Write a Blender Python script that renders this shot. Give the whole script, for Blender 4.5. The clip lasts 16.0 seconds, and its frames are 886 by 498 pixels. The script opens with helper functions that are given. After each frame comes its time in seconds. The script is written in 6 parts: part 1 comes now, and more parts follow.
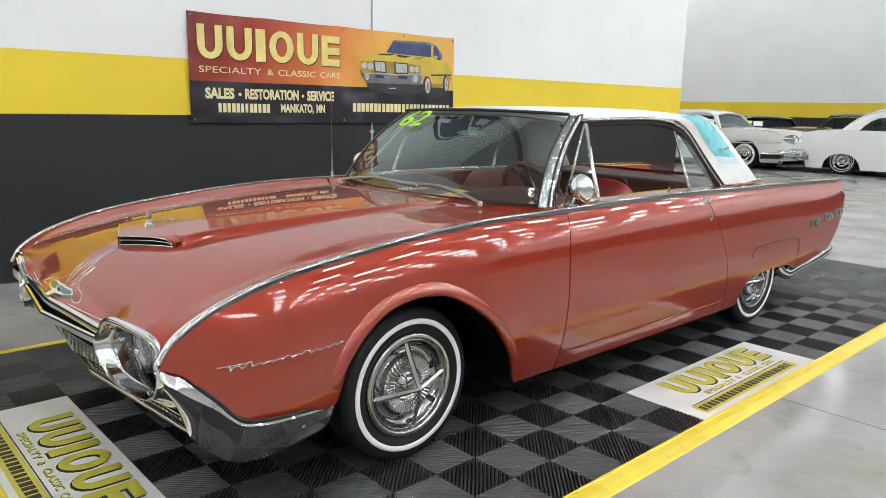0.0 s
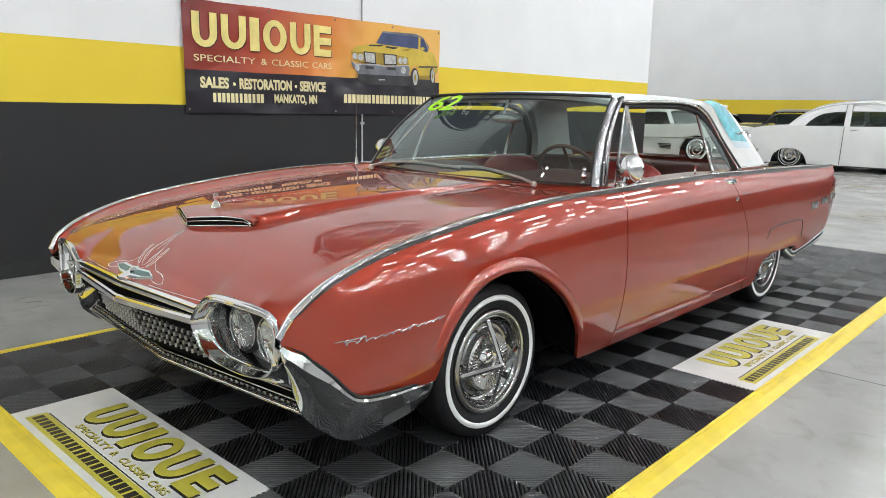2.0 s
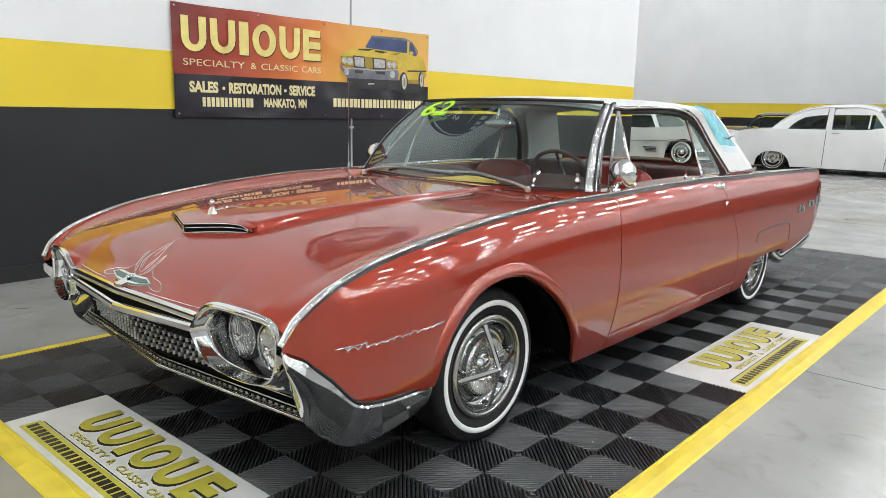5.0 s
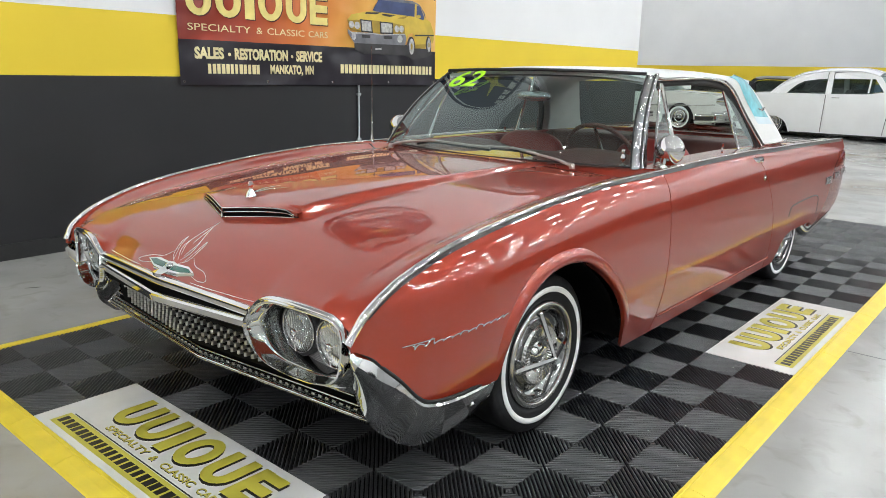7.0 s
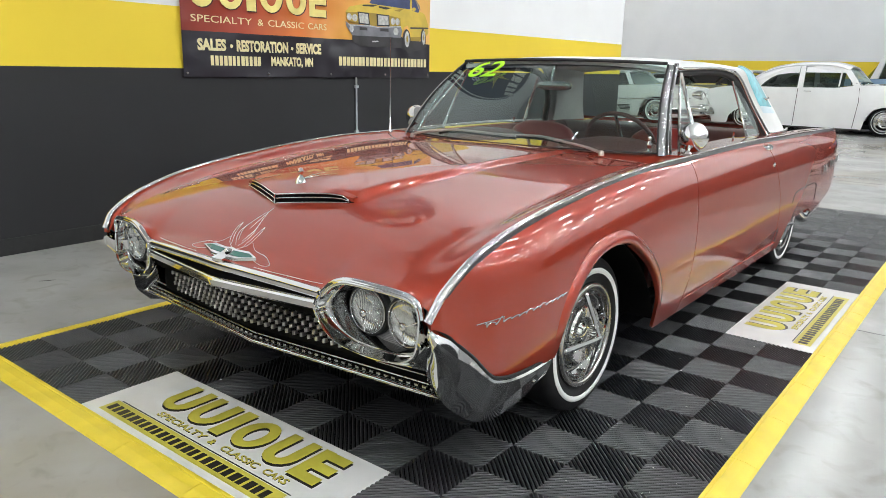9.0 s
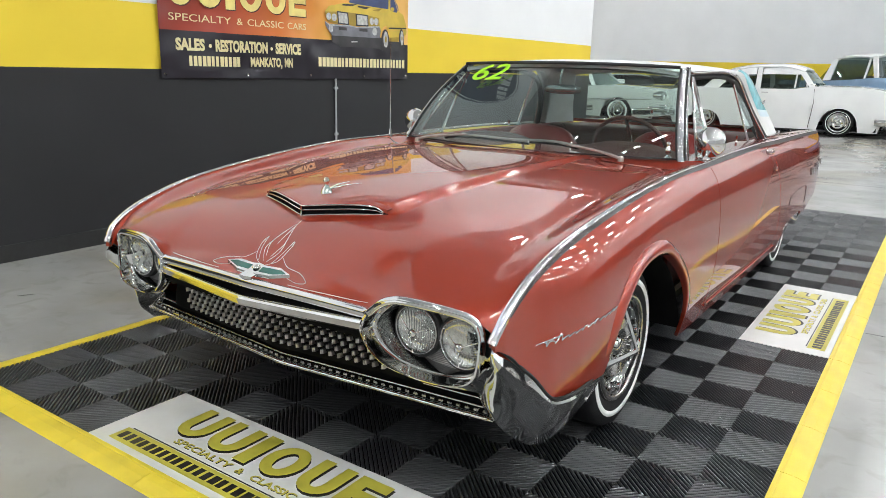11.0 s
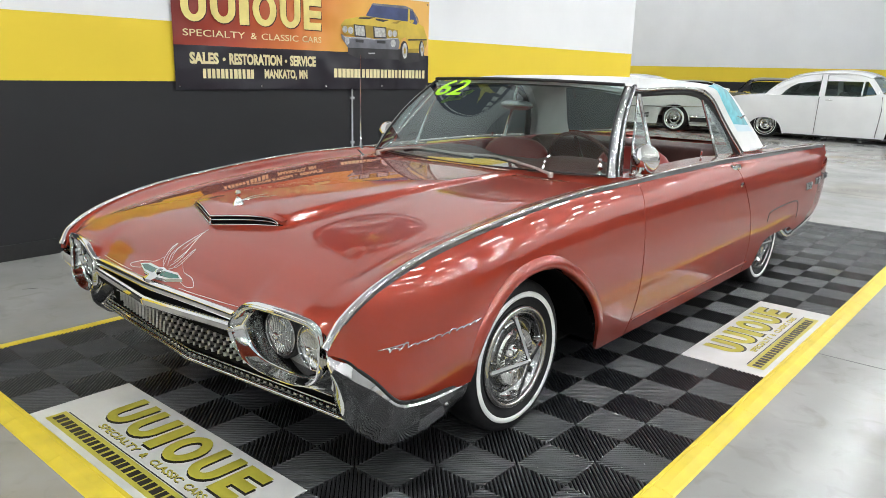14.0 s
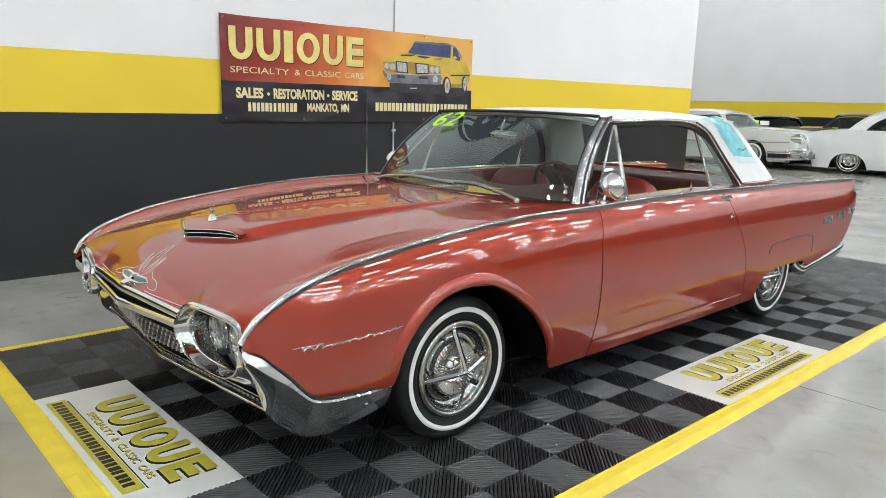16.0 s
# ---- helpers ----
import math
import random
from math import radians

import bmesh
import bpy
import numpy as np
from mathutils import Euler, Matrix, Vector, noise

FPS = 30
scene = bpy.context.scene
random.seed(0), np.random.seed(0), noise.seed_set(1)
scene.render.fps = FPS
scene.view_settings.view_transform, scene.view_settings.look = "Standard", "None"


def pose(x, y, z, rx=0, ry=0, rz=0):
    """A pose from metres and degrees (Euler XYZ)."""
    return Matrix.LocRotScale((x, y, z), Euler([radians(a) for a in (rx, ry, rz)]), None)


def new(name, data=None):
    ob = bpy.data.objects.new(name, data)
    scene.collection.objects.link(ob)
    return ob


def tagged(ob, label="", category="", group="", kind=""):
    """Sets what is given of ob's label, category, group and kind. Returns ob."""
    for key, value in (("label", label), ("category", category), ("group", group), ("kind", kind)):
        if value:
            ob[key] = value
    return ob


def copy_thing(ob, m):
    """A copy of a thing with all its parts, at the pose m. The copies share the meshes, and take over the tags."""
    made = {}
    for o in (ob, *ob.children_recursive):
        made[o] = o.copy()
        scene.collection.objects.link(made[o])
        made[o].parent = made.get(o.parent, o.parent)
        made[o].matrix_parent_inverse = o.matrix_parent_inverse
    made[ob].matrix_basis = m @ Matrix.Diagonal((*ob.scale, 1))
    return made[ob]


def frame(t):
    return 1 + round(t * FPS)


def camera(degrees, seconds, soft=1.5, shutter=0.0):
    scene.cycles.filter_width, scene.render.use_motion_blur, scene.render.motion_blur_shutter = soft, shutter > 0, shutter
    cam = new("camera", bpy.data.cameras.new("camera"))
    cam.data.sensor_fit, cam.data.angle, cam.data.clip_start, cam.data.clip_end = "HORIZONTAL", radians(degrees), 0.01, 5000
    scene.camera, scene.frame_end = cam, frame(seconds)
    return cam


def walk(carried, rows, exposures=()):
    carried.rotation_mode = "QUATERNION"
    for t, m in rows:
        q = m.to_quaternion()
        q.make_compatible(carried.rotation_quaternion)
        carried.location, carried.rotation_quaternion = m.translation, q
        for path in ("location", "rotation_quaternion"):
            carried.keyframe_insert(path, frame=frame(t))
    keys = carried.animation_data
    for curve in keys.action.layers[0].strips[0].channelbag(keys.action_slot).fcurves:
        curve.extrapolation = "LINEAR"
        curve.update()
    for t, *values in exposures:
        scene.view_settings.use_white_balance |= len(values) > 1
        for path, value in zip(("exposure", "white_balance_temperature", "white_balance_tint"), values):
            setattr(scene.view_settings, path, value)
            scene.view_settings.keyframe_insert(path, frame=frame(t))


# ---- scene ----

# ---------------------------------------------------------------- camera
cam = camera(63.0, 16.0, soft=0.8)
PATH = [
    (0, 2.790, -1.625, 1.309, 47.57, -11.14, 1.15),
    (0.5, 2.607, -1.680, 1.265, 45.93, -11.21, 1.17),
    (1, 2.485, -1.801, 1.234, 44.68, -11.15, 1.26),
    (1.5, 2.458, -1.952, 1.227, 43.71, -11.13, 1.09),
    (2, 2.450, -1.999, 1.216, 42.89, -11.06, 1.11),
    (2.5, 2.449, -2.008, 1.209, 42.52, -10.94, 1.07),
    (3, 2.445, -2.015, 1.203, 42.14, -10.86, 1.13),
    (5.5, 2.409, -2.056, 1.254, 41.57, -10.90, 1.18),
    (6, 2.355, -2.082, 1.277, 41.30, -11.39, 1.21),
    (6.5, 2.243, -2.074, 1.274, 40.97, -12.68, 1.16),
    (7, 2.150, -2.086, 1.273, 40.53, -13.74, 1.19),
    (7.5, 2.108, -2.188, 1.267, 39.78, -13.92, 1.22),
    (8, 2.083, -2.248, 1.247, 39.28, -13.96, 1.21),
    (8.5, 2.041, -2.277, 1.241, 38.85, -14.02, 1.21),
    (9, 1.977, -2.317, 1.242, 38.07, -14.06, 1.18),
    (9.2, 1.924, -2.314, 1.233, 37.45, -14.16, 1.29),
    (11.3, 1.681, -2.391, 1.264, 34.25, -14.00, 1.33),
    (11.5, 1.711, -2.351, 1.274, 34.30, -14.02, 1.21),
    (12, 1.770, -2.251, 1.280, 35.04, -14.03, 1.35),
    (12.5, 1.841, -2.238, 1.290, 37.00, -13.96, 1.44),
    (13, 1.989, -2.273, 1.318, 38.33, -13.89, 1.34),
    (13.5, 2.141, -2.233, 1.341, 38.94, -13.89, 1.25),
    (14, 2.272, -2.116, 1.331, 40.46, -13.86, 1.40),
    (14.5, 2.396, -2.074, 1.307, 43.70, -13.24, 1.41),
    (15, 2.563, -2.091, 1.317, 45.63, -12.46, 1.46),
    (15.5, 2.709, -2.021, 1.321, 46.85, -11.89, 1.34),
    (16, 2.822, -1.884, 1.326, 47.77, -11.33, 1.37),
]
walk(cam, [(t, pose(x, y, z, 90 + pitch, 0, yaw) @ pose(0, 0, 0, 0, 0, roll)) for t, x, y, z, yaw, pitch, roll in PATH],
     [(0, -0.12), (3, -0.09), (7, -0.06), (9, 0.0), (13.5, 0.0), (14.5, -0.04), (16, -0.10)])

# ---------------------------------------------------------------- world and light
world = bpy.data.worlds.new("world")
scene.world = world
world.use_nodes = True
world.node_tree.nodes["Background"].inputs[0].default_value = (0.9, 0.95, 1.0, 1)
world.node_tree.nodes["Background"].inputs[1].default_value = 0.05


# ---------------------------------------------------------------- materials
def material(name, color, rough=0.5, metal=0.0, noise_scale=0.0, vary=0.0, bump=0.0, bump_scale=200.0, coat=0.0, spec=0.5, rough_vary=0.0, coat_ior=1.5):
    """A principled material with colour that varies at two scales and a fine relief."""
    m = bpy.data.materials.new(name)
    m.use_nodes = True
    nt = m.node_tree
    b = nt.nodes["Principled BSDF"]
    b.inputs["Base Color"].default_value = (*color, 1)
    b.inputs["Roughness"].default_value = rough
    b.inputs["Metallic"].default_value = metal
    b.inputs["Coat Weight"].default_value = coat
    b.inputs["Coat Roughness"].default_value = 0.015
    b.inputs["Coat IOR"].default_value = coat_ior
    b.inputs["Specular IOR Level"].default_value = spec
    co = nt.nodes.new("ShaderNodeTexCoord").outputs["Object"]
    if vary:
        big = nt.nodes.new("ShaderNodeTexNoise")
        big.inputs["Scale"].default_value = noise_scale
        big.inputs["Detail"].default_value = 6
        nt.links.new(co, big.inputs["Vector"])
        ramp = nt.nodes.new("ShaderNodeMapRange")
        ramp.inputs["From Min"].default_value, ramp.inputs["From Max"].default_value = 0.3, 0.7
        ramp.inputs["To Min"].default_value, ramp.inputs["To Max"].default_value = 1 - vary, 1 + vary
        nt.links.new(big.outputs["Fac"], ramp.inputs["Value"])
        mul = nt.nodes.new("ShaderNodeVectorMath")
        mul.operation = "SCALE"
        mul.inputs[0].default_value = color
        nt.links.new(ramp.outputs["Result"], mul.inputs["Scale"])
        nt.links.new(mul.outputs["Vector"], b.inputs["Base Color"])
        if rough_vary:
            rr = nt.nodes.new("ShaderNodeMapRange")
            rr.inputs["From Min"].default_value, rr.inputs["From Max"].default_value = 0.3, 0.7
            rr.inputs["To Min"].default_value, rr.inputs["To Max"].default_value = rough - rough_vary, rough + rough_vary
            nt.links.new(big.outputs["Fac"], rr.inputs["Value"])
            nt.links.new(rr.outputs["Result"], b.inputs["Roughness"])
    if bump:
        fine = nt.nodes.new("ShaderNodeTexNoise")
        fine.inputs["Scale"].default_value = bump_scale
        fine.inputs["Detail"].default_value = 4
        nt.links.new(co, fine.inputs["Vector"])
        bp = nt.nodes.new("ShaderNodeBump")
        bp.inputs["Strength"].default_value = bump
        bp.inputs["Distance"].default_value = 0.002
        nt.links.new(fine.outputs["Fac"], bp.inputs["Height"])
        nt.links.new(bp.outputs["Normal"], b.inputs["Normal"])
    return m


def emitter(name, color, strength):
    m = bpy.data.materials.new(name)
    m.use_nodes = True
    b = m.node_tree.nodes["Principled BSDF"]
    b.inputs["Base Color"].default_value = (*color, 1)
    b.inputs["Emission Color"].default_value = (*color, 1)
    b.inputs["Emission Strength"].default_value = strength
    return m


def glass_material(name, tint, rough=0.0, gloss=0.09):
    """Thin automotive glass: clear with a Fresnel gloss."""
    m = bpy.data.materials.new(name)
    m.use_nodes = True
    nt = m.node_tree
    nt.nodes.remove(nt.nodes["Principled BSDF"])
    out = nt.nodes["Material Output"]
    tr = nt.nodes.new("ShaderNodeBsdfTransparent")
    tr.inputs["Color"].default_value = (*tint, 1)
    gl = nt.nodes.new("ShaderNodeBsdfGlossy")
    gl.inputs["Color"].default_value = (0.86, 0.97, 0.96, 1)
    gl.inputs["Roughness"].default_value = rough
    lw = nt.nodes.new("ShaderNodeLayerWeight")
    lw.inputs["Blend"].default_value = 0.5
    pw = nt.nodes.new("ShaderNodeMath")
    pw.operation = "POWER"
    pw.inputs[1].default_value = 3.6
    nt.links.new(lw.outputs["Facing"], pw.inputs[0])
    fr = nt.nodes.new("ShaderNodeMapRange")
    fr.inputs["To Min"].default_value, fr.inputs["To Max"].default_value = gloss, 0.75
    nt.links.new(pw.outputs[0], fr.inputs["Value"])
    mix = nt.nodes.new("ShaderNodeMixShader")
    nt.links.new(fr.outputs[0], mix.inputs[0])
    nt.links.new(tr.outputs[0], mix.inputs[1])
    nt.links.new(gl.outputs[0], mix.inputs[2])
    nt.links.new(mix.outputs[0], out.inputs["Surface"])
    return m


PAINT = material("copper red metallic paint", (0.312, 0.0325, 0.0132), 0.44, 0.33, 3.0, 0.03, coat=1.0, coat_ior=1.75, spec=0.1)
CHROME = material("chrome", (0.80, 0.80, 0.79), 0.06, 1.0, 8.0, 0.03)
DARKENED_STEEL = material("darkened grey polished trim", (0.40, 0.40, 0.40), 0.12, 1.0, 14.0, 0.08)
STUD_STEEL = material("dull grille stud metal", (0.52, 0.51, 0.49), 0.35, 1.0, 20.0, 0.1)
# window trim colour, also the painted dark reflection on the ridge bevel
TRIM_AND_REFLECTION = material("dark brown trim metal and bevel reflection", (0.045, 0.036, 0.034), 0.3, 0.7, 20.0, 0.1)
STEEL = material("brushed stainless trim", (0.62, 0.61, 0.59), 0.2, 1.0, 20.0, 0.05)
BLACK = material("black rubber seal", (0.012, 0.012, 0.012), 0.6, 0, 30, 0.2, 0.3)
# near black: the deep shade of recesses and underbody is put into the colour
SHADOW_BLACK = material("black for shaded recesses and underbody", (0.003, 0.003, 0.003), 0.8, 0, 10, 0.3, spec=0.1)
RUBBER = material("tyre rubber", (0.011, 0.011, 0.012), 0.65, 0, 25, 0.25, 0.3, 300, spec=0.3)
WHITEWALL = material("whitewall rubber", (0.86, 0.855, 0.83), 0.5, 0, 30, 0.03)
ROOF_WHITE = material("white vinyl roof", (0.72, 0.72, 0.70), 0.45, 0, 8, 0.04, 0.35, 500)
LEATHER = material("red leather", (0.23, 0.026, 0.020), 0.42, 0, 9, 0.12, 0.3, 350)
LEATHER_DARK = material("dark maroon vinyl", (0.075, 0.026, 0.020), 0.6, 0, 9, 0.15, 0.3, 350)
GLASS = glass_material("windscreen glass", (0.76, 0.90, 0.87), 0.0, 0.09)
SIDE_GLASS = glass_material("side glass", (0.86, 0.93, 0.90))
LENS = glass_material("headlamp glass", (0.95, 0.95, 0.95), 0.05)
WALL_WHITE = material("white wall paint", (0.82, 0.82, 0.82), 0.75, 0, 1.2, 0.03, 0.25, 120)
WALL_YELLOW = material("yellow wall paint", (0.82, 0.60, 0.035), 0.6, 0, 1.2, 0.03, 0.25, 120)
WALL_GREY = material("grey wall paint", (0.30, 0.30, 0.30), 0.7, 0, 1.2, 0.05, 0.25, 120)
WALL_BLACK = material("black wall paint", (0.0082, 0.0082, 0.0100), 0.6, 0, 1.5, 0.15, 0.25, 120)
CONCRETE = material("polished concrete", (0.355, 0.350, 0.335), 0.21, 0, 1.5, 0.16, 0.12, 60, rough_vary=0.03)
# warm cloudy stains and fine trowel marks over the grey
nt = CONCRETE.node_tree
base = nt.nodes["Principled BSDF"].inputs["Base Color"]
grey = base.links[0].from_socket
co = nt.nodes.new("ShaderNodeTexCoord").outputs["Object"]
for scale, detail, lo, hi, tint in ((0.55, 5, 0.46, 0.70, (0.80, 0.72, 0.60, 1)), (7.0, 8, 0.55, 0.78, (0.80, 0.79, 0.77, 1)), (2.3, 9, 0.60, 0.74, (1.13, 1.12, 1.10, 1))):
    ns = nt.nodes.new("ShaderNodeTexNoise")
    ns.inputs["Scale"].default_value, ns.inputs["Detail"].default_value, ns.inputs["Distortion"].default_value = scale, detail, 0.8
    nt.links.new(co, ns.inputs["Vector"])
    mr = nt.nodes.new("ShaderNodeMapRange")
    mr.inputs["From Min"].default_value, mr.inputs["From Max"].default_value = lo, hi
    nt.links.new(ns.outputs["Fac"], mr.inputs["Value"])
    mx = nt.nodes.new("ShaderNodeMix")
    mx.data_type, mx.blend_type = "RGBA", "MULTIPLY"
    nt.links.new(mr.outputs["Result"], mx.inputs[0])
    nt.links.new(grey, mx.inputs[6])
    mx.inputs[7].default_value = tint
    grey = mx.outputs[2]
nt.links.new(grey, base)
TILE = material("black rib tile plastic", (0.0245, 0.025, 0.0265), 0.33, 0, 12, 0.25, 0.2, 400, spec=0.75)
# darker copy of the tile plastic, with the shade between ribs painted in
TILE_SHADE = material("black tile base with gap shade", (0.004, 0.004, 0.004), 0.7, 0, 12, 0.25, spec=0.2)
TILE_WHITE = material("white logo tile", (0.70, 0.695, 0.67), 0.27, 0, 6, 0.05, 0.1, 200)
TILE_YELLOW = material("yellow edge plastic", (0.76, 0.58, 0.04), 0.4, 0, 9, 0.07, 0.2, 200)
INK_YELLOW = material("yellow print", (0.52, 0.46, 0.06), 0.4, 0, 15, 0.05)
INK_BLACK = material("black print", (0.02, 0.018, 0.015), 0.4, 0, 15, 0.1)
CEILING = material("grey ceiling deck", (0.42, 0.42, 0.425), 0.8, 0, 1, 0.04)
LAMP = emitter("ceiling lamp diffuser", (0.93, 0.972, 1.0), 185.0)


# ---------------------------------------------------------------- mesh helpers
def curve(xs, ys):
    """A smooth function through the given points (cubic Hermite, monotone slopes)."""
    xs, ys = np.array(xs, float), np.array(ys, float)
    d = np.diff(ys) / np.diff(xs)
    m = np.r_[d[0], np.where(d[:-1] * d[1:] > 0, 2 * d[:-1] * d[1:] / np.where(d[:-1] + d[1:] == 0, 1, d[:-1] + d[1:]), 0), d[-1]]

    def f(x):
        x = min(max(float(x), xs[0]), xs[-1])
        i = min(max(int(np.searchsorted(xs, x)) - 1, 0), len(xs) - 2)
        h = xs[i + 1] - xs[i]
        u = (x - xs[i]) / h
        return float((1 + 2 * u) * (1 - u) ** 2 * ys[i] + u * (1 - u) ** 2 * h * m[i] + u * u * (3 - 2 * u) * ys[i + 1] + u * u * (u - 1) * h * m[i + 1])

    return f


def link_mesh(name, verts, faces, mat, parent=None, label="", smooth=True, mats=None, index=None):
    me = bpy.data.meshes.new(name)
    me.from_pydata([tuple(v) for v in verts], [], faces)
    for mm in mats or [mat]:
        me.materials.append(mm)
    if smooth:
        me.polygons.foreach_set("use_smooth", [True] * len(me.polygons))
    if index:
        me.polygons.foreach_set("material_index", index)
    me.update()
    ob = new(name, me)
    if parent:
        ob.parent = parent
    if label:
        ob["label"] = label
    return ob


def part(name, bm, mat, parent=None, label="", smooth=False):
    """Links a bmesh as one mesh object under a thing or a part."""
    me = bpy.data.meshes.new(name)
    bmesh.ops.recalc_face_normals(bm, faces=bm.faces)
    bm.to_mesh(me)
    bm.free()
    for mm in mat if isinstance(mat, (list, tuple)) else [mat]:
        me.materials.append(mm)
    if smooth:
        me.polygons.foreach_set("use_smooth", [True] * len(me.polygons))
    ob = new(name, me)
    if parent:
        ob.parent = parent
    if label:
        ob["label"] = label
    return ob


def thing(name, label, category, group="", kind="", at=None):
    ob = new(name)
    ob.empty_display_size = 0.1
    if at is not None:
        ob.matrix_basis = at
    return tagged(ob, label, category, group, kind)


def sharp(ob, degrees=35):
    """Marks edges sharper than the angle, so that smooth shading keeps them crisp."""
    me = ob.data
    bm = bmesh.new()
    bm.from_mesh(me)
    for e in bm.edges:
        if len(e.link_faces) == 2:
            e.smooth = e.calc_face_angle(0) < radians(degrees)
    bm.to_mesh(me)
    bm.free()
    return ob


def box_bm(x0, y0, z0, x1, y1, z1, bevel=0.0, segments=2, bm=None):
    own = bmesh.new()
    bmesh.ops.create_cube(own, size=1.0, matrix=Matrix.Translation(((x0 + x1) / 2, (y0 + y1) / 2, (z0 + z1) / 2)) @ Matrix.Diagonal((x1 - x0, y1 - y0, z1 - z0, 1)))
    if bevel:
        bmesh.ops.bevel(own, geom=own.edges[:], offset=bevel, segments=segments, affect="EDGES", profile=0.5)
    if bm is None:
        return own
    me = bpy.data.meshes.new("tmp")
    own.to_mesh(me)
    own.free()
    bm.from_mesh(me)
    bpy.data.meshes.remove(me)
    return bm


def grid_mesh(name, rows, mat, parent=None, label="", closed=False, thickness=0.0):
    """A sheet through rows of points (all of one length); with a thickness it gets a back and rims."""
    n, k = len(rows), len(rows[0])
    verts = [p for r in rows for p in r]
    faces = []
    for i in range(n - 1):
        for j in range(k if closed else k - 1):
            a, b = i * k + j, i * k + (j + 1) % k
            faces.append((a, b, b + k, a + k))
    ob = link_mesh(name, verts, faces, mat, parent, label)
    if thickness:
        count = [0] * len(ob.data.edges)
        for li in ob.data.loops:
            count[li.edge_index] += 1
        for e in ob.data.edges:
            e.use_edge_sharp = count[e.index] == 1
        md = ob.modifiers.new("thick", "SOLIDIFY")
        md.thickness = thickness
        md.offset = -1
    return ob


def sweep(name, path, section, mat, parent=None, label="", up=(0, 0, 1), caps=True, scale=None, loop=False):
    """Carries a closed section (points across, up) along a path."""
    pts = [Vector(p) for p in path]
    n, k = len(pts), len(section)
    verts, faces = [], []
    for i, p in enumerate(pts):
        if loop:
            d = pts[(i + 1) % n] - pts[i - 1]
        else:
            d = pts[min(i + 1, n - 1)] - pts[max(i - 1, 0)]
        d.normalize()
        side = d.cross(Vector(up))
        if side.length < 1e-4:
            side = Vector((1, 0, 0))
        side.normalize()
        top = side.cross(d)
        s = scale(i / (n - 1)) if scale else 1.0
        for a, b in section:
            verts.append(p + side * a * s + top * b * s)
    for i in range(n if loop else n - 1):
        for j in range(k):
            a, b = i * k + j, i * k + (j + 1) % k
            c, d2 = ((i + 1) % n) * k + (j + 1) % k, ((i + 1) % n) * k + j
            faces.append((a, b, c, d2))
    if caps and not loop:
        faces += [tuple(range(k)), tuple(range((n - 1) * k + k - 1, (n - 1) * k - 1, -1))]
    return link_mesh(name, verts, faces, mat, parent, label)


def ring(r, n=10, squash=1.0):
    return [(r * math.cos(2 * math.pi * i / n), r * squash * math.sin(2 * math.pi * i / n)) for i in range(n)]


def lathe(name, profile, mat, parent=None, n=48, axis="x", centre=(0, 0, 0), label=""):
    """Turns a profile of (radius, along) round an axis."""
    verts, faces = [], []
    for r, a in profile:
        for i in range(n):
            c, s = r * math.cos(2 * math.pi * i / n), r * math.sin(2 * math.pi * i / n)
            v = {"x": (a, c, s), "y": (c, a, s), "z": (c, s, a)}[axis]
            verts.append((v[0] + centre[0], v[1] + centre[1], v[2] + centre[2]))
    for j in range(len(profile) - 1):
        for i in range(n):
            a, b = j * n + i, j * n + (i + 1) % n
            faces.append((a, b, b + n, a + n))
    return link_mesh(name, verts, faces, mat, parent, label)


def smooth_path(points, n):
    """Points along a smooth line through the given ones."""
    ps = [Vector(p) for p in points]
    out = []
    segs = len(ps) - 1
    for i in range(n + 1):
        u = i / n * segs
        k = min(int(u), segs - 1)
        f = u - k
        p0, p1, p2, p3 = ps[max(k - 1, 0)], ps[k], ps[k + 1], ps[min(k + 2, segs)]
        out.append(0.5 * ((2 * p1) + (p2 - p0) * f + (2 * p0 - 5 * p1 + 4 * p2 - p3) * f * f + (3 * p1 - p0 - 3 * p2 + p3) * f**3))
    return out


def text_part(name, words, size, mat, parent, m, depth=0.002, width=None, label="", shear=0.0, bold=0.0):
    """Words in the built-in font as a thin mesh; m carries its plane, width fits it."""
    cu = bpy.data.curves.new("words", "FONT")
    cu.body, cu.size, cu.extrude, cu.shear, cu.offset = words, size, depth, shear, bold
    cu.resolution_u = 3
    cu.align_x, cu.align_y = "CENTER", "CENTER"
    tmp = new("words", cu)
    bpy.context.view_layer.update()
    me = bpy.data.meshes.new_from_object(tmp.evaluated_get(bpy.context.evaluated_depsgraph_get()))
    bpy.data.objects.remove(tmp)
    bpy.data.curves.remove(cu)
    me.name = name
    me.materials.clear()
    me.materials.append(mat)
    xs = [v.co.x for v in me.vertices]
    if width and xs:
        f = width / (max(xs) - min(xs))
        for v in me.vertices:
            v.co.x *= f
    me.transform(m)
    ob = new(name, me)
    ob.parent = parent
    if label:
        ob["label"] = label
    return ob


# ---------------------------------------------------------------- the hall
FLOOR_Z = -0.016
WX, CORNER_Y, FAR_Y, TOP = -3.125, 8.62, 22.0, 6.4
X_LEFT, X_RIGHT, Y_NEAR = -13.0, 16.5, -16.0


def slab(name, x0, y0, z0, x1, y1, z1, mat, label):
    ob = part(name, box_bm(x0, y0, z0, x1, y1, z1), mat)
    return tagged(ob, label, name.split("_")[0], kind="structure")


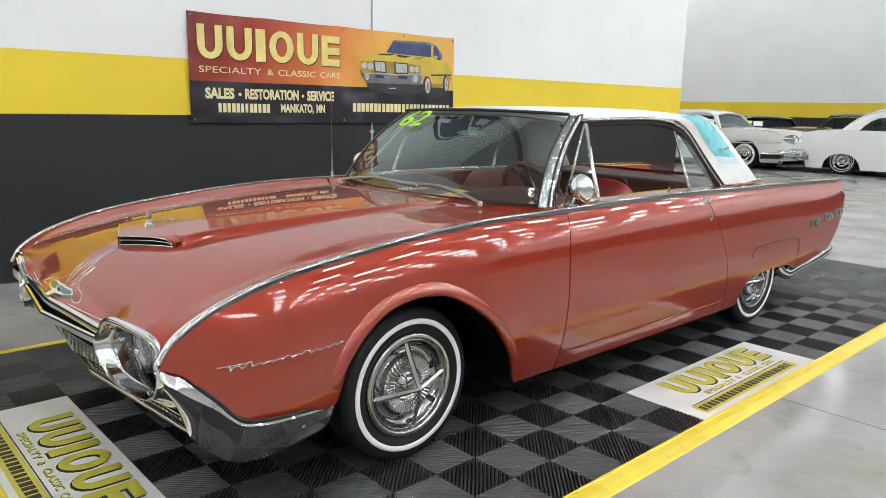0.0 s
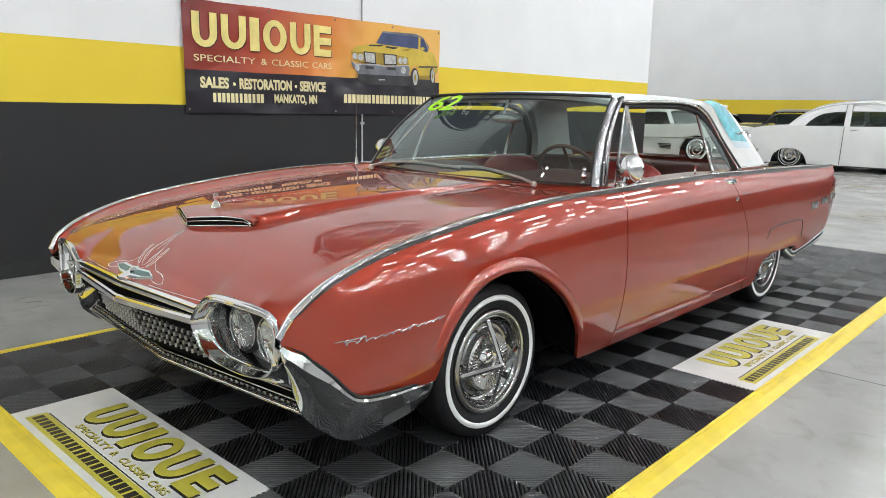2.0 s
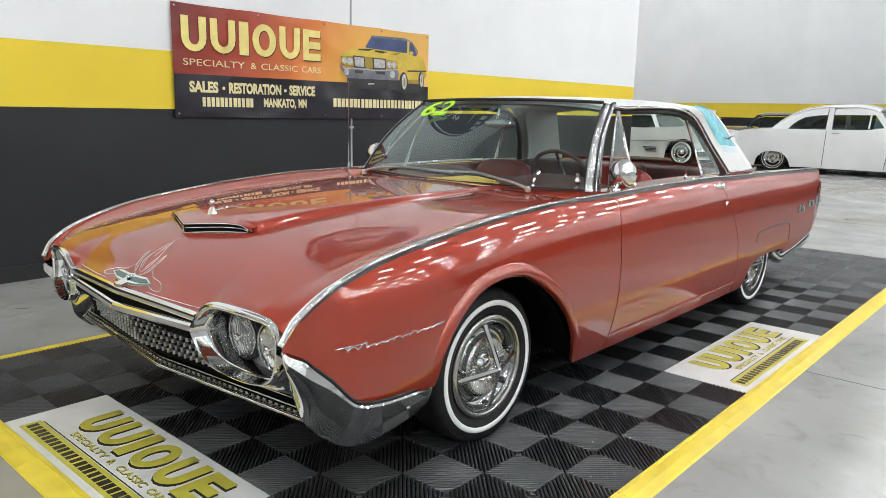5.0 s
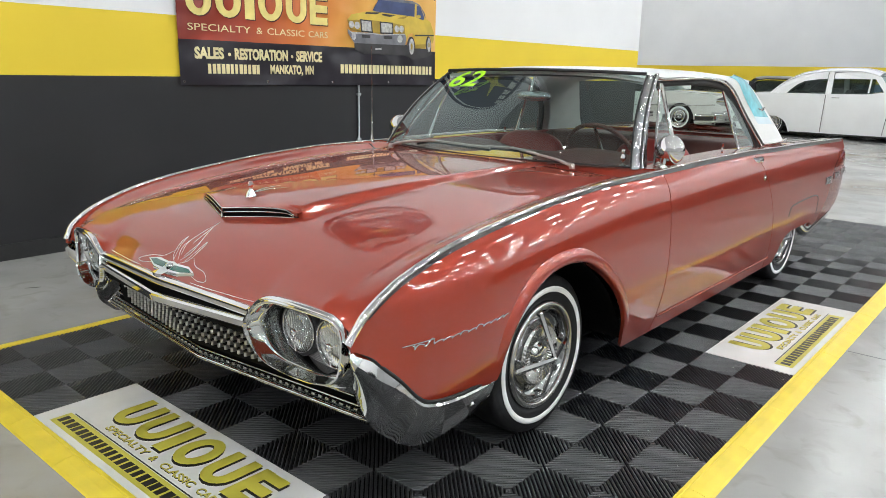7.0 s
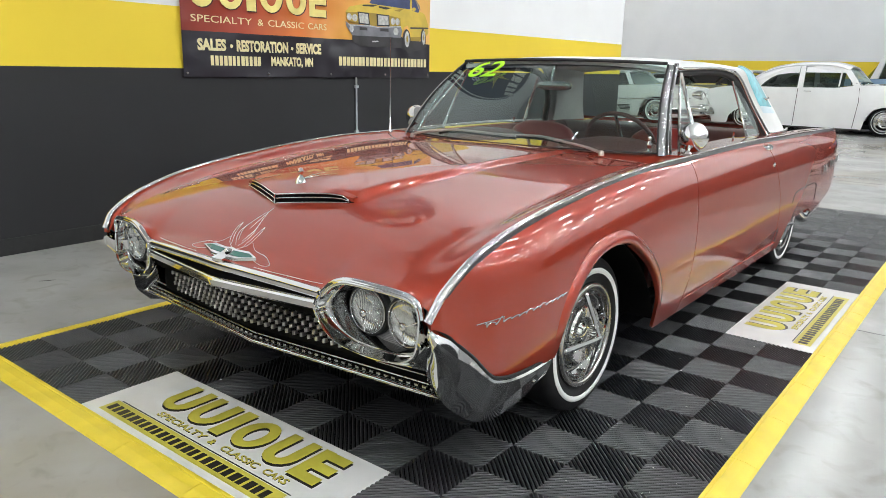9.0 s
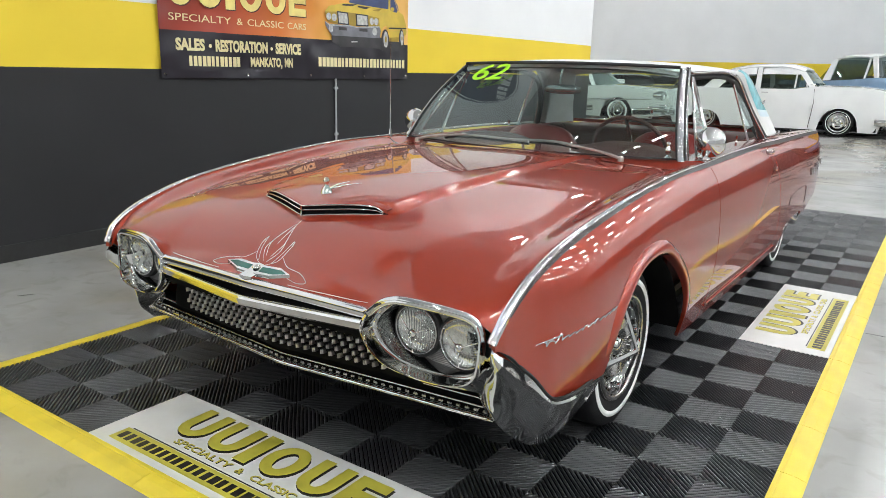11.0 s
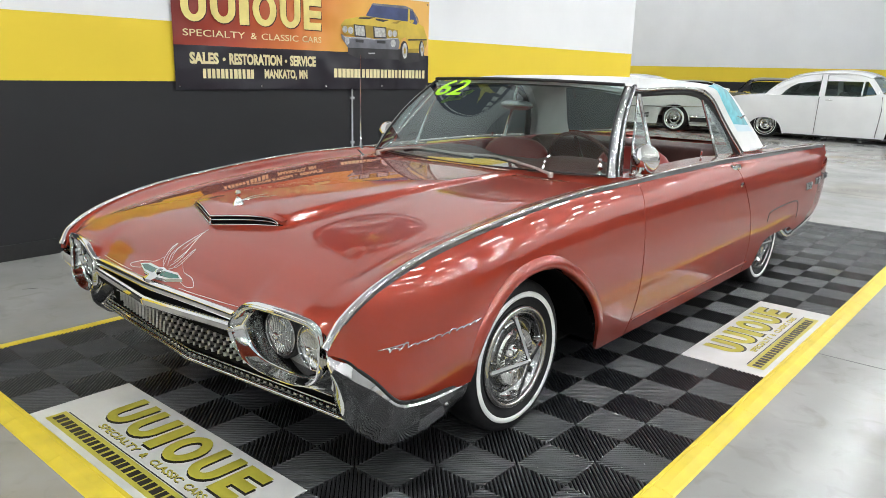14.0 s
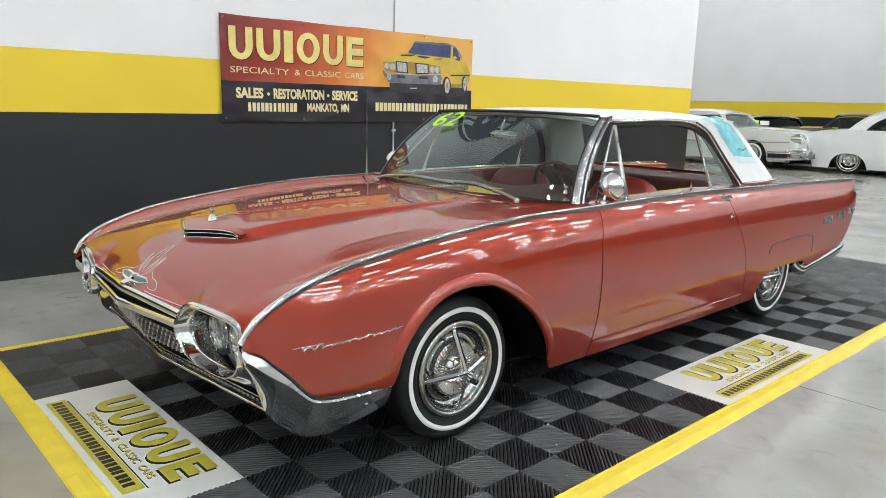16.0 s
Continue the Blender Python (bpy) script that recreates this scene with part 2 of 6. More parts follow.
def build_floor():
    ob = slab("floor", X_LEFT - 0.3, Y_NEAR - 0.3, FLOOR_Z - 0.2, X_RIGHT + 0.3, FAR_Y + 0.3, FLOOR_Z, CONCRETE, "polished grey concrete floor with faint cloudy stains and saw cuts")
    return ob


def banded_wall(name, x0, y0, x1, y1, label):
    """A wall in three painted bands: black below, a yellow stripe, white above."""
    w = thing(name, label, "wall", kind="structure")
    for nm, z0, z1, mat, d in (("black_band", FLOOR_Z, 1.20, WALL_BLACK, 0), ("yellow_band", 1.20, 1.652, WALL_YELLOW, 0), ("white_band", 1.652, TOP, WALL_WHITE, 0)):
        part(nm, box_bm(x0, y0, z0, x1, y1, z1), mat, w)
    return w


build_floor()
wall_west = banded_wall("wall_west", WX - 0.25, Y_NEAR, WX, CORNER_Y, "painted wall, black below a yellow stripe and white above")
wall_return = banded_wall("wall_return", X_LEFT, CORNER_Y - 0.25, WX - 0.25, CORNER_Y, "painted return wall, black, yellow and white bands")
def two_tone_wall(name, x0, y0, x1, y1, label):
    w = thing(name, label, "wall", kind="structure")
    part("black_band", box_bm(x0, y0, FLOOR_Z, x1, y1, 2.3), WALL_BLACK, w)
    part("white_band", box_bm(x0, y0, 2.3, x1, y1, TOP), WALL_WHITE, w)
    return w


# unseen walls, added to give the coupe's side a dark reflected band
two_tone_wall("wall_north_east", 2.6, 15.0, X_RIGHT, 15.25, "unseen cross wall, black below and white above, added for reflections")
two_tone_wall("wall_return_east", 2.6, 15.25, 2.85, FAR_Y, "unseen return wall, black below and white above, added for reflections")
wall_north = banded_wall("wall_north", X_LEFT - 0.25, FAR_Y, X_RIGHT, FAR_Y + 0.25, "far painted wall, black below a yellow stripe and white above")
wall_far_west = banded_wall("wall_far_west", X_LEFT - 0.25, CORNER_Y, X_LEFT, FAR_Y, "painted side wall, black, yellow and white bands")
# unseen closing walls, mid grey to keep the fender's reflections soft
slab("wall_east", X_RIGHT, Y_NEAR, FLOOR_Z, X_RIGHT + 0.25, FAR_Y + 0.25, TOP, WALL_GREY, "unseen plain grey side wall, added to close the hall")
slab("wall_south", WX, Y_NEAR - 0.25, FLOOR_Z, X_RIGHT + 0.25, Y_NEAR, TOP, WALL_GREY, "unseen plain grey end wall, added to close the hall")
slab("ceiling", X_LEFT - 0.3, Y_NEAR - 0.3, TOP, X_RIGHT + 0.3, FAR_Y + 0.3, TOP + 0.2, CEILING, "plain grey ceiling deck with rows of lamps")


def ceiling_lamp():
    t = thing("ceiling_lamp", "long white linear ceiling lamp, switched on, one row added as fill", "lamp", "ceiling lamps")
    part("housing", box_bm(-0.075, -0.37, 0.0, 0.075, 0.37, 0.06, 0.01), WALL_WHITE, t)
    part("diffuser", box_bm(-0.023, -0.34, -0.02, 0.023, 0.34, -0.002, 0.004), LAMP, t)
    return t


lamp0 = ceiling_lamp()
# the lamps at x -2.2 are added fill to brighten the left wall
lamp_places = [(x, y) for x in np.arange(1.9, 15.5, 2.05) for y in np.arange(-15.4, 21.0, 1.75) if x < 2.3 or y < 14.6] + [(x, y) for x in (-0.15, -2.2) for y in np.arange(-15.4, 21.0, 1.75) if not -2.5 < y < 5.0 and (x > -1 or 4 < y < 8)] + [(x, y) for x in (-10.9, -7.6, -4.3) for y in np.arange(10.4, 21.4, 1.75)]
lamp0.matrix_basis = pose(lamp_places[0][0], lamp_places[0][1], TOP - 0.07)
for x, y in lamp_places[1:]:
    copy_thing(lamp0, pose(x, y, TOP - 0.07))

# ---------------------------------------------------------------- banner
BAN_Y0, BAN_Y1, BAN_Z0, BAN_Z1 = 0.913, 3.865, 1.135, 2.03
# ---------------------------------------------------------------- the red coupe: body lines
coupe = thing("coupe_car", "copper red metallic two-door hardtop coupe with white roof on the mat", "car")

RIDGE_Z = curve([-0.91, -0.90, -0.88, -0.85, -0.80, -0.728, -0.543, -0.382, -0.237, 0.083, 0.477, 0.885, 1.3, 1.8, 2.3, 2.7, 3.26, 4.05, 4.12], [0.583, 0.604, 0.636, 0.661, 0.692, 0.724, 0.778, 0.806, 0.825, 0.858, 0.880, 0.884, 0.892, 0.894, 0.884, 0.877, 0.866, 0.846, 0.844])
RIDGE_X = curve([-0.91, -0.88, -0.8, -0.73, -0.38, 0.08, 0.5, 0.9, 1.7, 2.5, 3.3, 4.12], [0.830, 0.840, 0.842, 0.840, 0.843, 0.846, 0.85, 0.848, 0.852, 0.848, 0.838, 0.826])
BAND = curve([-0.90, 0.5, 0.9, 2.05, 2.76, 4.0, 4.12], [0.004, 0.014, 0.02, 0.034, 0.045, 0.070, 0.070])
BULGE = curve([-0.91, -0.8, -0.68, -0.4, 0.0, 0.5, 2.5, 3.3, 3.8, 4.1, 4.18], [0.002, 0.028, 0.064, 0.096, 0.098, 0.096, 0.090, 0.088, 0.078, 0.048, 0.0])
BOTTOM = curve([-0.90, -0.845, -0.81, -0.77, -0.715, -0.68, -0.61, -0.5, -0.385, -0.368, -0.341, -0.273, -0.179, -0.055, 0.078, 0.223, 0.350, 0.455, 0.501, 0.53, 1.1, 2.30, 2.44, 2.49, 2.55, 2.7, 2.976, 3.10, 3.2, 3.5, 3.9, 4.12],
               [0.565, 0.534, 0.494, 0.452, 0.388, 0.370, 0.363, 0.356, 0.348, 0.40, 0.486, 0.568, 0.629, 0.654, 0.643, 0.569, 0.466, 0.327, 0.231, 0.185, 0.178, 0.180, 0.19, 0.30, 0.345, 0.362, 0.360, 0.352, 0.315, 0.345, 0.42, 0.56])
SHOULDER = curve([-0.9, -0.65, -0.3, 0.3, 2.2, 3.2, 4.2], [0.80, 0.76, 0.64, 0.55, 0.54, 0.52, 0.50])
TUCK = curve([-0.9, -0.4, 0.0, 0.6, 2.3, 2.6, 4.12], [0.7, 0.9, 0.8, 0.75, 0.75, 0.55, 0.9])

# how far the side leans out or in from the belt down to the sill, summed up from its slope
SECTION_U = np.linspace(0, 1, 201)
SECTION_B = np.concatenate([[0], np.cumsum(np.tan(np.radians(np.interp(SECTION_U[:-1] + 0.0025, [0, 0.05, 0.1, 0.17, 0.25, 0.36, 0.48, 0.56, 0.67, 0.82, 1], [56, 42, 28, 14, 7.5, 3.5, 0, -3, -8, -16, -25]))))])
SECTION_B /= SECTION_B.max()
FLARE = curve([-0.9, 0.5, 2.0, 2.8, 4.12], [0.012, 0.012, 0.016, 0.030, 0.036])


def side_x(y, z):
    """The half width of the body side: a thin bevelled band under the ridge, a rounded shoulder and a tucked sill."""
    top, band = RIDGE_Z(y), BAND(y)
    rx = RIDGE_X(y)
    if z > top - band:
        return rx + FLARE(y) * (top - z) / max(band, 1e-3)
    h = max(top - band - 0.17, 0.05)
    u = (top - band - z) / h
    k = SHOULDER(y)
    nose = 1 - (1 - u / k) ** 2.2 if u < k else 1 - TUCK(y) * (min((u - k) / (1 - k), 1)) ** 2.0
    b = float(np.interp(u, SECTION_U, SECTION_B))
    if u > 0.48:
        b = 1 - (1 - b) * TUCK(y) / 0.75
    f = min(max((y + 0.92) / 0.40, 0), 1)
    b = nose + (b - nose) * f * f * (3 - 2 * f)
    return rx + FLARE(y) - 0.002 + (BULGE(y) + 0.006 - FLARE(y)) * b


def side_panel(name, ya, yb, s, step=0.02, rows=34):
    """A panel of the body side; its front and rear edges are functions of how far down (0 to 1) they lie."""
    n = max(int((yb(0) - ya(0)) / step), 2)
    g = []
    for i in range(n + 1):
        col = []
        for j in range(rows + 1):
            v = j / rows
            v = v * v * 0.35 + v * 0.65
            y = ya(v) + (yb(v) - ya(v)) * i / n
            zt, zb, band = RIDGE_Z(y), BOTTOM(y), BAND(y)
            # the first three rows lie on the bevelled band, the next just under its edge
            if j < 3:
                z = zt - band * j / 2.0
            else:
                f = (j - 3) / (rows - 3)
                z = zt - band - 0.0015 + (zb - zt + band + 0.0015) * (f * f * 0.45 + f * 0.55)
            col.append((s * side_x(y, z), y, z))
        g.append(col if s > 0 else col[::-1])
    return grid_mesh(name, g, PAINT, coupe, thickness=0.014)


DOOR_F = curve([0, 0.15, 0.3, 1], [0.89, 0.83, 0.80, 0.79])
DOOR_R = curve([0, 0.2, 0.55, 1], [2.02, 2.06, 2.20, 2.30])
QUARTER_R = curve([0, 0.09, 0.16, 0.3, 0.5, 0.75, 1], [4.14, 4.04, 4.08, 4.16, 4.16, 4.02, 3.80])
side_parts = {}
for s in (1, -1):
    side_parts["fender", s] = side_panel("front_fender", lambda v: -0.91, lambda v: DOOR_F(v) - 0.003, s, 0.012)
    side_parts["door", s] = side_panel("door", lambda v: DOOR_F(v) + 0.003, lambda v: DOOR_R(v) - 0.003, s)
    side_parts["quarter", s] = side_panel("rear_quarter", lambda v: DOOR_R(v) + 0.003, QUARTER_R, s, 0.014)

# raised lips round the front wheel openings
ARCH = [(-0.372, 0.40), (-0.341, 0.486), (-0.273, 0.568), (-0.179, 0.629), (-0.055, 0.654), (0.078, 0.643), (0.223, 0.569), (0.350, 0.466), (0.455, 0.327), (0.501, 0.231)]
flare = curve([0, 0.12, 0.3, 0.55, 0.75, 1], [0.2, 0.8, 1.0, 1.0, 0.55, 0.05])
for s in (1, -1):
    line = smooth_path([(y, z, 0) for y, z in ARCH], 60)
    g = []
    for k, (y, z, _) in enumerate(line):
        a, b = line[max(k - 1, 0)], line[min(k + 1, 60)]
        d = Vector((b[0] - a[0], b[1] - a[1])).normalized()
        n = Vector((-d.y, d.x))
        f = flare(k / 60)
        col = []
        for w, out in ((0.0, -0.03), (0.0, 0.006), (0.003, 0.013), (0.010, 0.016), (0.020, 0.016), (0.032, 0.012), (0.042, 0.005), (0.050, -0.004)):
            yy, zz = y + n.x * w, z + n.y * w
            col.append((s * (side_x(yy, zz) + out * f - 0.003 * (1 - f)), yy, zz))
        g.append(col)
    grid_mesh("wheel_arch_lip", g, PAINT, side_parts["fender", s])
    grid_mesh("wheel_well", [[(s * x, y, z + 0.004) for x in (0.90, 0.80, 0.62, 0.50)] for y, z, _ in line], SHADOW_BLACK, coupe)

# ---------------------------------------------------------------- hood
HOOD_C = curve([-1.0, -0.93, -0.85, -0.745, -0.6, -0.4, -0.2, 0.1, 0.4, 0.62, 0.9], [0.615, 0.648, 0.706, 0.760, 0.801, 0.826, 0.842, 0.860, 0.873, 0.882, 0.884])
EDGE_Y = curve([0, 0.2, 0.448, 0.50, 0.56, 0.66, 0.75, 0.79, 0.832], [-0.980, -0.968, -0.940, -0.937, -0.930, -0.910, -0.890, -0.884, -0.880])
EDGE_Z = curve([0, 0.2, 0.435, 0.455, 0.50, 0.56, 0.66, 0.75, 0.800, 0.832], [0.618, 0.612, 0.592, 0.598, 0.637, 0.655, 0.648, 0.633, 0.612, 0.580])


SC_X, SC_W = -0.025, 0.275


def scoop_front(x):
    return -0.716 + 0.105 * (abs(x - SC_X) / SC_W) ** 1.08


def panel_half(y):
    return SC_W - 0.005 + 0.085 * min(max((y + 0.55) / 1.1, 0), 1)


def panel_rise(x, y):
    """The long raised panel behind the scoop: highest there, running out towards the cowl."""
    top = 0.030 - 0.020 * min(max((y + 0.55) / 1.1, 0), 1)
    f = min(max((y - scoop_front(x) - 0.012) / 0.02, 0), 1)
    side = min(max((panel_half(y) + 0.034 - abs(x - SC_X)) / 0.034, 0), 1)
    return top * f * f * (3 - 2 * f) * side * side * (3 - 2 * side)


def hood_z(x, y):
    x0, x = x, abs(x)
    w = RIDGE_X(y) - 0.022
    v = min(x / w, 1)
    z = HOOD_C(y) + (RIDGE_Z(y) - 0.006 - HOOD_C(y)) * v ** (1.9 - 0.2 * min(max((-0.42 - y) / 0.36, 0), 1)) - 0.003 * math.exp(-(((v - 0.9) / 0.07) ** 2)) * min(max((y + 0.8) / 0.4, 0), 1)
    # the hood lies in a shallow hollow whose flanks rise to the ridges
    hollow = (v / 0.87) ** 2.2 if v < 0.87 else math.cos((v - 0.87) / 0.13 * math.pi / 2) ** 2
    z -= 0.022 * hollow * min(max((y + 0.95) / 0.35, 0), 1)
    return z + panel_rise(x0, y)


def hood_point(x, y):
    e = EDGE_Y(abs(x))
    fix = EDGE_Z(abs(x)) - hood_z(x, max(e, -0.9))
    return (x, y, hood_z(x, max(y, -0.9)) + fix * math.exp(-max(y - e, 0) / 0.045) + (0 if y > -0.9 else (HOOD_C(y) - HOOD_C(-0.9)) * (1 - math.exp(-max(y - e, 0) / 0.045)) * (1 - min(abs(x) / 0.448, 1))))


def hood_back(x):
    return 0.60 + 0.16 * (abs(x) / 0.8) ** 2


g = []
for i in range(131):
    u = (i / 130) ** 1.25
    row = []
    for v in np.linspace(-1, 1, 141):
        x = v * 0.80
        e, b = EDGE_Y(abs(x)), hood_back(x)
        y = e + (b - e) * u
        x = v * (RIDGE_X(max(y, -0.9)) - 0.0235 if abs(v) > 0 else 1)
        row.append(hood_point(x, y))
    g.append(row)
hood = grid_mesh("hood", g, PAINT, coupe, thickness=0.012)
# fender tops beside the hood and the cowl behind it
for s in (1, -1):
    rows = []
    for y in np.linspace(-0.90, 0.86, 90):
        rx = RIDGE_X(y)
        rows.append([(s * (rx - 0.019), y, hood_point(rx - 0.0235, y)[2] - 0.002), (s * (rx - 0.010), y, max(RIDGE_Z(y) - 0.004, 0.5 * (hood_point(rx - 0.0235, y)[2] + RIDGE_Z(y)) - 0.003)), (s * (rx + 0.001), y, RIDGE_Z(y) - 0.001)][::s])
    grid_mesh("fender_top", rows, PAINT, side_parts["fender", s], thickness=0.01)
cow = []
for u in np.linspace(0, 1, 8):
    row = []
    for x in np.linspace(-0.832, 0.832, 61):
        e = hood_point(min(max(x, -0.82), 0.82), hood_back(x))[2] - 0.002
        f = min(u / 0.6, 1)
        row.append((x, hood_back(x) + 0.005 + (0.95 - hood_back(x)) * u, e + (max(HOOD_C(0.62) - 0.002 + (RIDGE_Z(0.8) - HOOD_C(0.62)) * (abs(x) / 0.82) ** 2.6, e) - e) * f * f * (3 - 2 * f)))
    cow.append(row)
grid_mesh("cowl", cow, PAINT, coupe, thickness=0.01)
# black seal lines in the gaps beside and behind the hood, and below its edge
for s in (1, -1):
    sweep("seal", [(s * (RIDGE_X(y) - 0.0225), y, hood_point(RIDGE_X(y) - 0.0235, y)[2] - 0.005) for y in np.linspace(-0.87, 0.76, 60)], ring(0.0025, 6), BLACK, coupe)
sweep("seal", [(x, hood_back(x) + 0.003, hood_z(x, hood_back(x)) - 0.006) for x in np.linspace(-0.8, 0.8, 40)], ring(0.005, 6), BLACK, coupe)

# ---------------------------------------------------------------- chrome along the ridges and the belt
TRIM = [(-0.011, -0.005), (-0.010, 0.003), (-0.006, 0.006), (0.004, 0.006), (0.009, 0.002), (0.011, -0.005)]
for s in (1, -1):
    path = [(s * (RIDGE_X(y) - 0.002), y, RIDGE_Z(y) + 0.001) for y in np.r_[np.linspace(-0.912, -0.5, 40), np.linspace(-0.47, 4.12, 90)]]
    sweep("ridge_trim", path, TRIM, CHROME, coupe, "bright chrome strip along the fender ridge", scale=lambda u: 1.25 - 0.65 * min(u / 0.5, 1))
    # dark strip that paints the bevel's reflection of dark surroundings
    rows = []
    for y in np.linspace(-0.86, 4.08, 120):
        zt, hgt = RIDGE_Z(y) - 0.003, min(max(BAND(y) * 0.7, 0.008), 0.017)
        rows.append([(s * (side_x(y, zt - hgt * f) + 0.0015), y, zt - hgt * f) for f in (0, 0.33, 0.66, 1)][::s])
    grid_mesh("ridge_groove", rows, TRIM_AND_REFLECTION, coupe, "dark reflection painted on the bevel under the ridge trim")
    sweep("sill_trim", [(s * (side_x(y, 0.262) + 0.003), y, 0.262 - 0.004 * y) for y in np.linspace(0.80, 2.30, 30)], ring(0.004, 6), PAINT, coupe)

# ---------------------------------------------------------------- nose: hood lip, brows, lamp nacelles, bar
LIP = [(0.0, 0.012), (0.014, 0.010), (0.019, 0.003), (0.020, -0.020), (0.014, -0.026), (0.002, -0.022), (-0.004, -0.006)]
brow_pts = [(0.452, -0.942, 0.598), (0.470, -0.944, 0.613), (0.495, -0.945, 0.634), (0.525, -0.942, 0.649), (0.565, -0.936, 0.656), (0.646, -0.920, 0.652), (0.72, -0.902, 0.643), (0.752, -0.894, 0.636), (0.776, -0.887, 0.620), (0.786, -0.883, 0.600), (0.790, -0.881, 0.575)]
lip_path = smooth_path([(-0.448, -0.942, 0.599), (-0.3, -0.957, 0.605), (-0.12, -0.975, 0.611), (0, -0.984, 0.613), (0.12, -0.975, 0.611), (0.3, -0.957, 0.605), (0.448, -0.942, 0.599)], 48)
sweep("hood_lip", [(x, y + 0.004, z - 0.002) for x, y, z in lip_path], [(a - 0.008, b * 0.85) for a, b in LIP], CHROME, coupe, "chrome lip across the hood edge")
for s in (1, -1):
    p = smooth_path([(s * x, y, z) for x, y, z in brow_pts], 40)
    sweep("brow", p if s > 0 else p, [(a * 0.8 * s - 0.006 * s, b * 0.6) for a, b in LIP], CHROME, coupe, "chrome brow over the headlamps")

low_pts = [(0.790, -0.881, 0.575), (0.788, -0.884, 0.52), (0.780, -0.889, 0.474), (0.757, -0.896, 0.449), (0.72, -0.901, 0.437), (0.664, -0.908, 0.431), (0.586, -0.920, 0.437), (0.515, -0.934, 0.455), (0.466, -0.943, 0.490), (0.440, -0.950, 0.535), (0.437, -0.951, 0.567), (0.452, -0.942, 0.598)]
loop = smooth_path(brow_pts, 44)[:-1] + smooth_path(low_pts, 52)[:-1]
centre = Vector((0.620, 0, 0.540))


def shrink(p, k, y, up=0.0):
    return Vector((centre.x + (p.x - centre.x) * k, y, centre.z + up + (p.z - centre.z) * k))


LAMP_TEX = material("ribbed grey lamp plate", (0.40, 0.40, 0.39), 0.35, 0.6, 60, 0.1)
nt = LAMP_TEX.node_tree
wv = nt.nodes.new("ShaderNodeTexWave")
wv.bands_direction = "Z"
wv.inputs["Scale"].default_value = 60
bp = nt.nodes.new("ShaderNodeBump")
bp.inputs["Strength"].default_value = 0.8
bp.inputs["Distance"].default_value = 0.003
nt.links.new(nt.nodes.new("ShaderNodeTexCoord").outputs["Object"], wv.inputs["Vector"])
nt.links.new(wv.outputs["Fac"], bp.inputs["Height"])
nt.links.new(bp.outputs["Normal"], nt.nodes["Principled BSDF"].inputs["Normal"])
REFLECTOR = material("headlamp reflector", (0.92, 0.92, 0.90), 0.38, 1.0, 40, 0.08)


LAMP_BOWL = material("headlamp reflector bowl", (0.80, 0.80, 0.77), 0.08, 1.0, 60.0, 0.12)


def headlamp(x, y, z, s, parent):
    lamp = lathe("headlamp", [(0.072, 0.050), (0.0725, -0.002), (0.071, -0.008), (0.067, -0.006), (0.066, 0.0)], DARKENED_STEEL, parent, 40, "y", (s * x, y, z))
    lathe("reflector", [(0.066, 0.002), (0.058, 0.009), (0.042, 0.0135), (0.022, 0.0160), (0.001, 0.0165)], LAMP_BOWL, lamp, 32, "y", (s * x, y, z))
    lathe("lens", [(0.067, -0.001), (0.06, -0.008), (0.04, -0.015), (0.02, -0.019), (0.0005, -0.020)], LENS, lamp, 32, "y", (s * x, y, z))
    for k in range(3):
        a = radians(145 + 120 * k)
        sweep("lens_rib", [(s * x + r * math.cos(a), y - 0.021 + 0.012 * (r / 0.062) ** 2, z - 0.006 + r * math.sin(a)) for r in (0.006, 0.03, 0.060)], ring(0.0022, 6), CHROME, lamp)
    lathe("lens_cap", [(0.013, -0.016), (0.013, -0.024), (0.008, -0.028), (0.0005, -0.029)], CHROME, lamp, 16, "y", (s * x, y, z - 0.006))
    lathe("gasket", [(0.082, 0.024), (0.082, 0.004), (0.078, -0.001), (0.072, 0.002)], BLACK, lamp, 40, "y", (s * x, y, z))


nt = LAMP_BOWL.node_tree
wv = nt.nodes.new("ShaderNodeTexWave")
wv.bands_direction = "X"
wv.inputs["Scale"].default_value = 38
wv.inputs["Distortion"].default_value = 1.5
bp = nt.nodes.new("ShaderNodeBump")
bp.inputs["Strength"].default_value = 0.22
bp.inputs["Distance"].default_value = 0.002
nt.links.new(nt.nodes.new("ShaderNodeTexCoord").outputs["Object"], wv.inputs["Vector"])
nt.links.new(wv.outputs["Fac"], bp.inputs["Height"])
nt.links.new(bp.outputs["Normal"], nt.nodes["Principled BSDF"].inputs["Normal"])

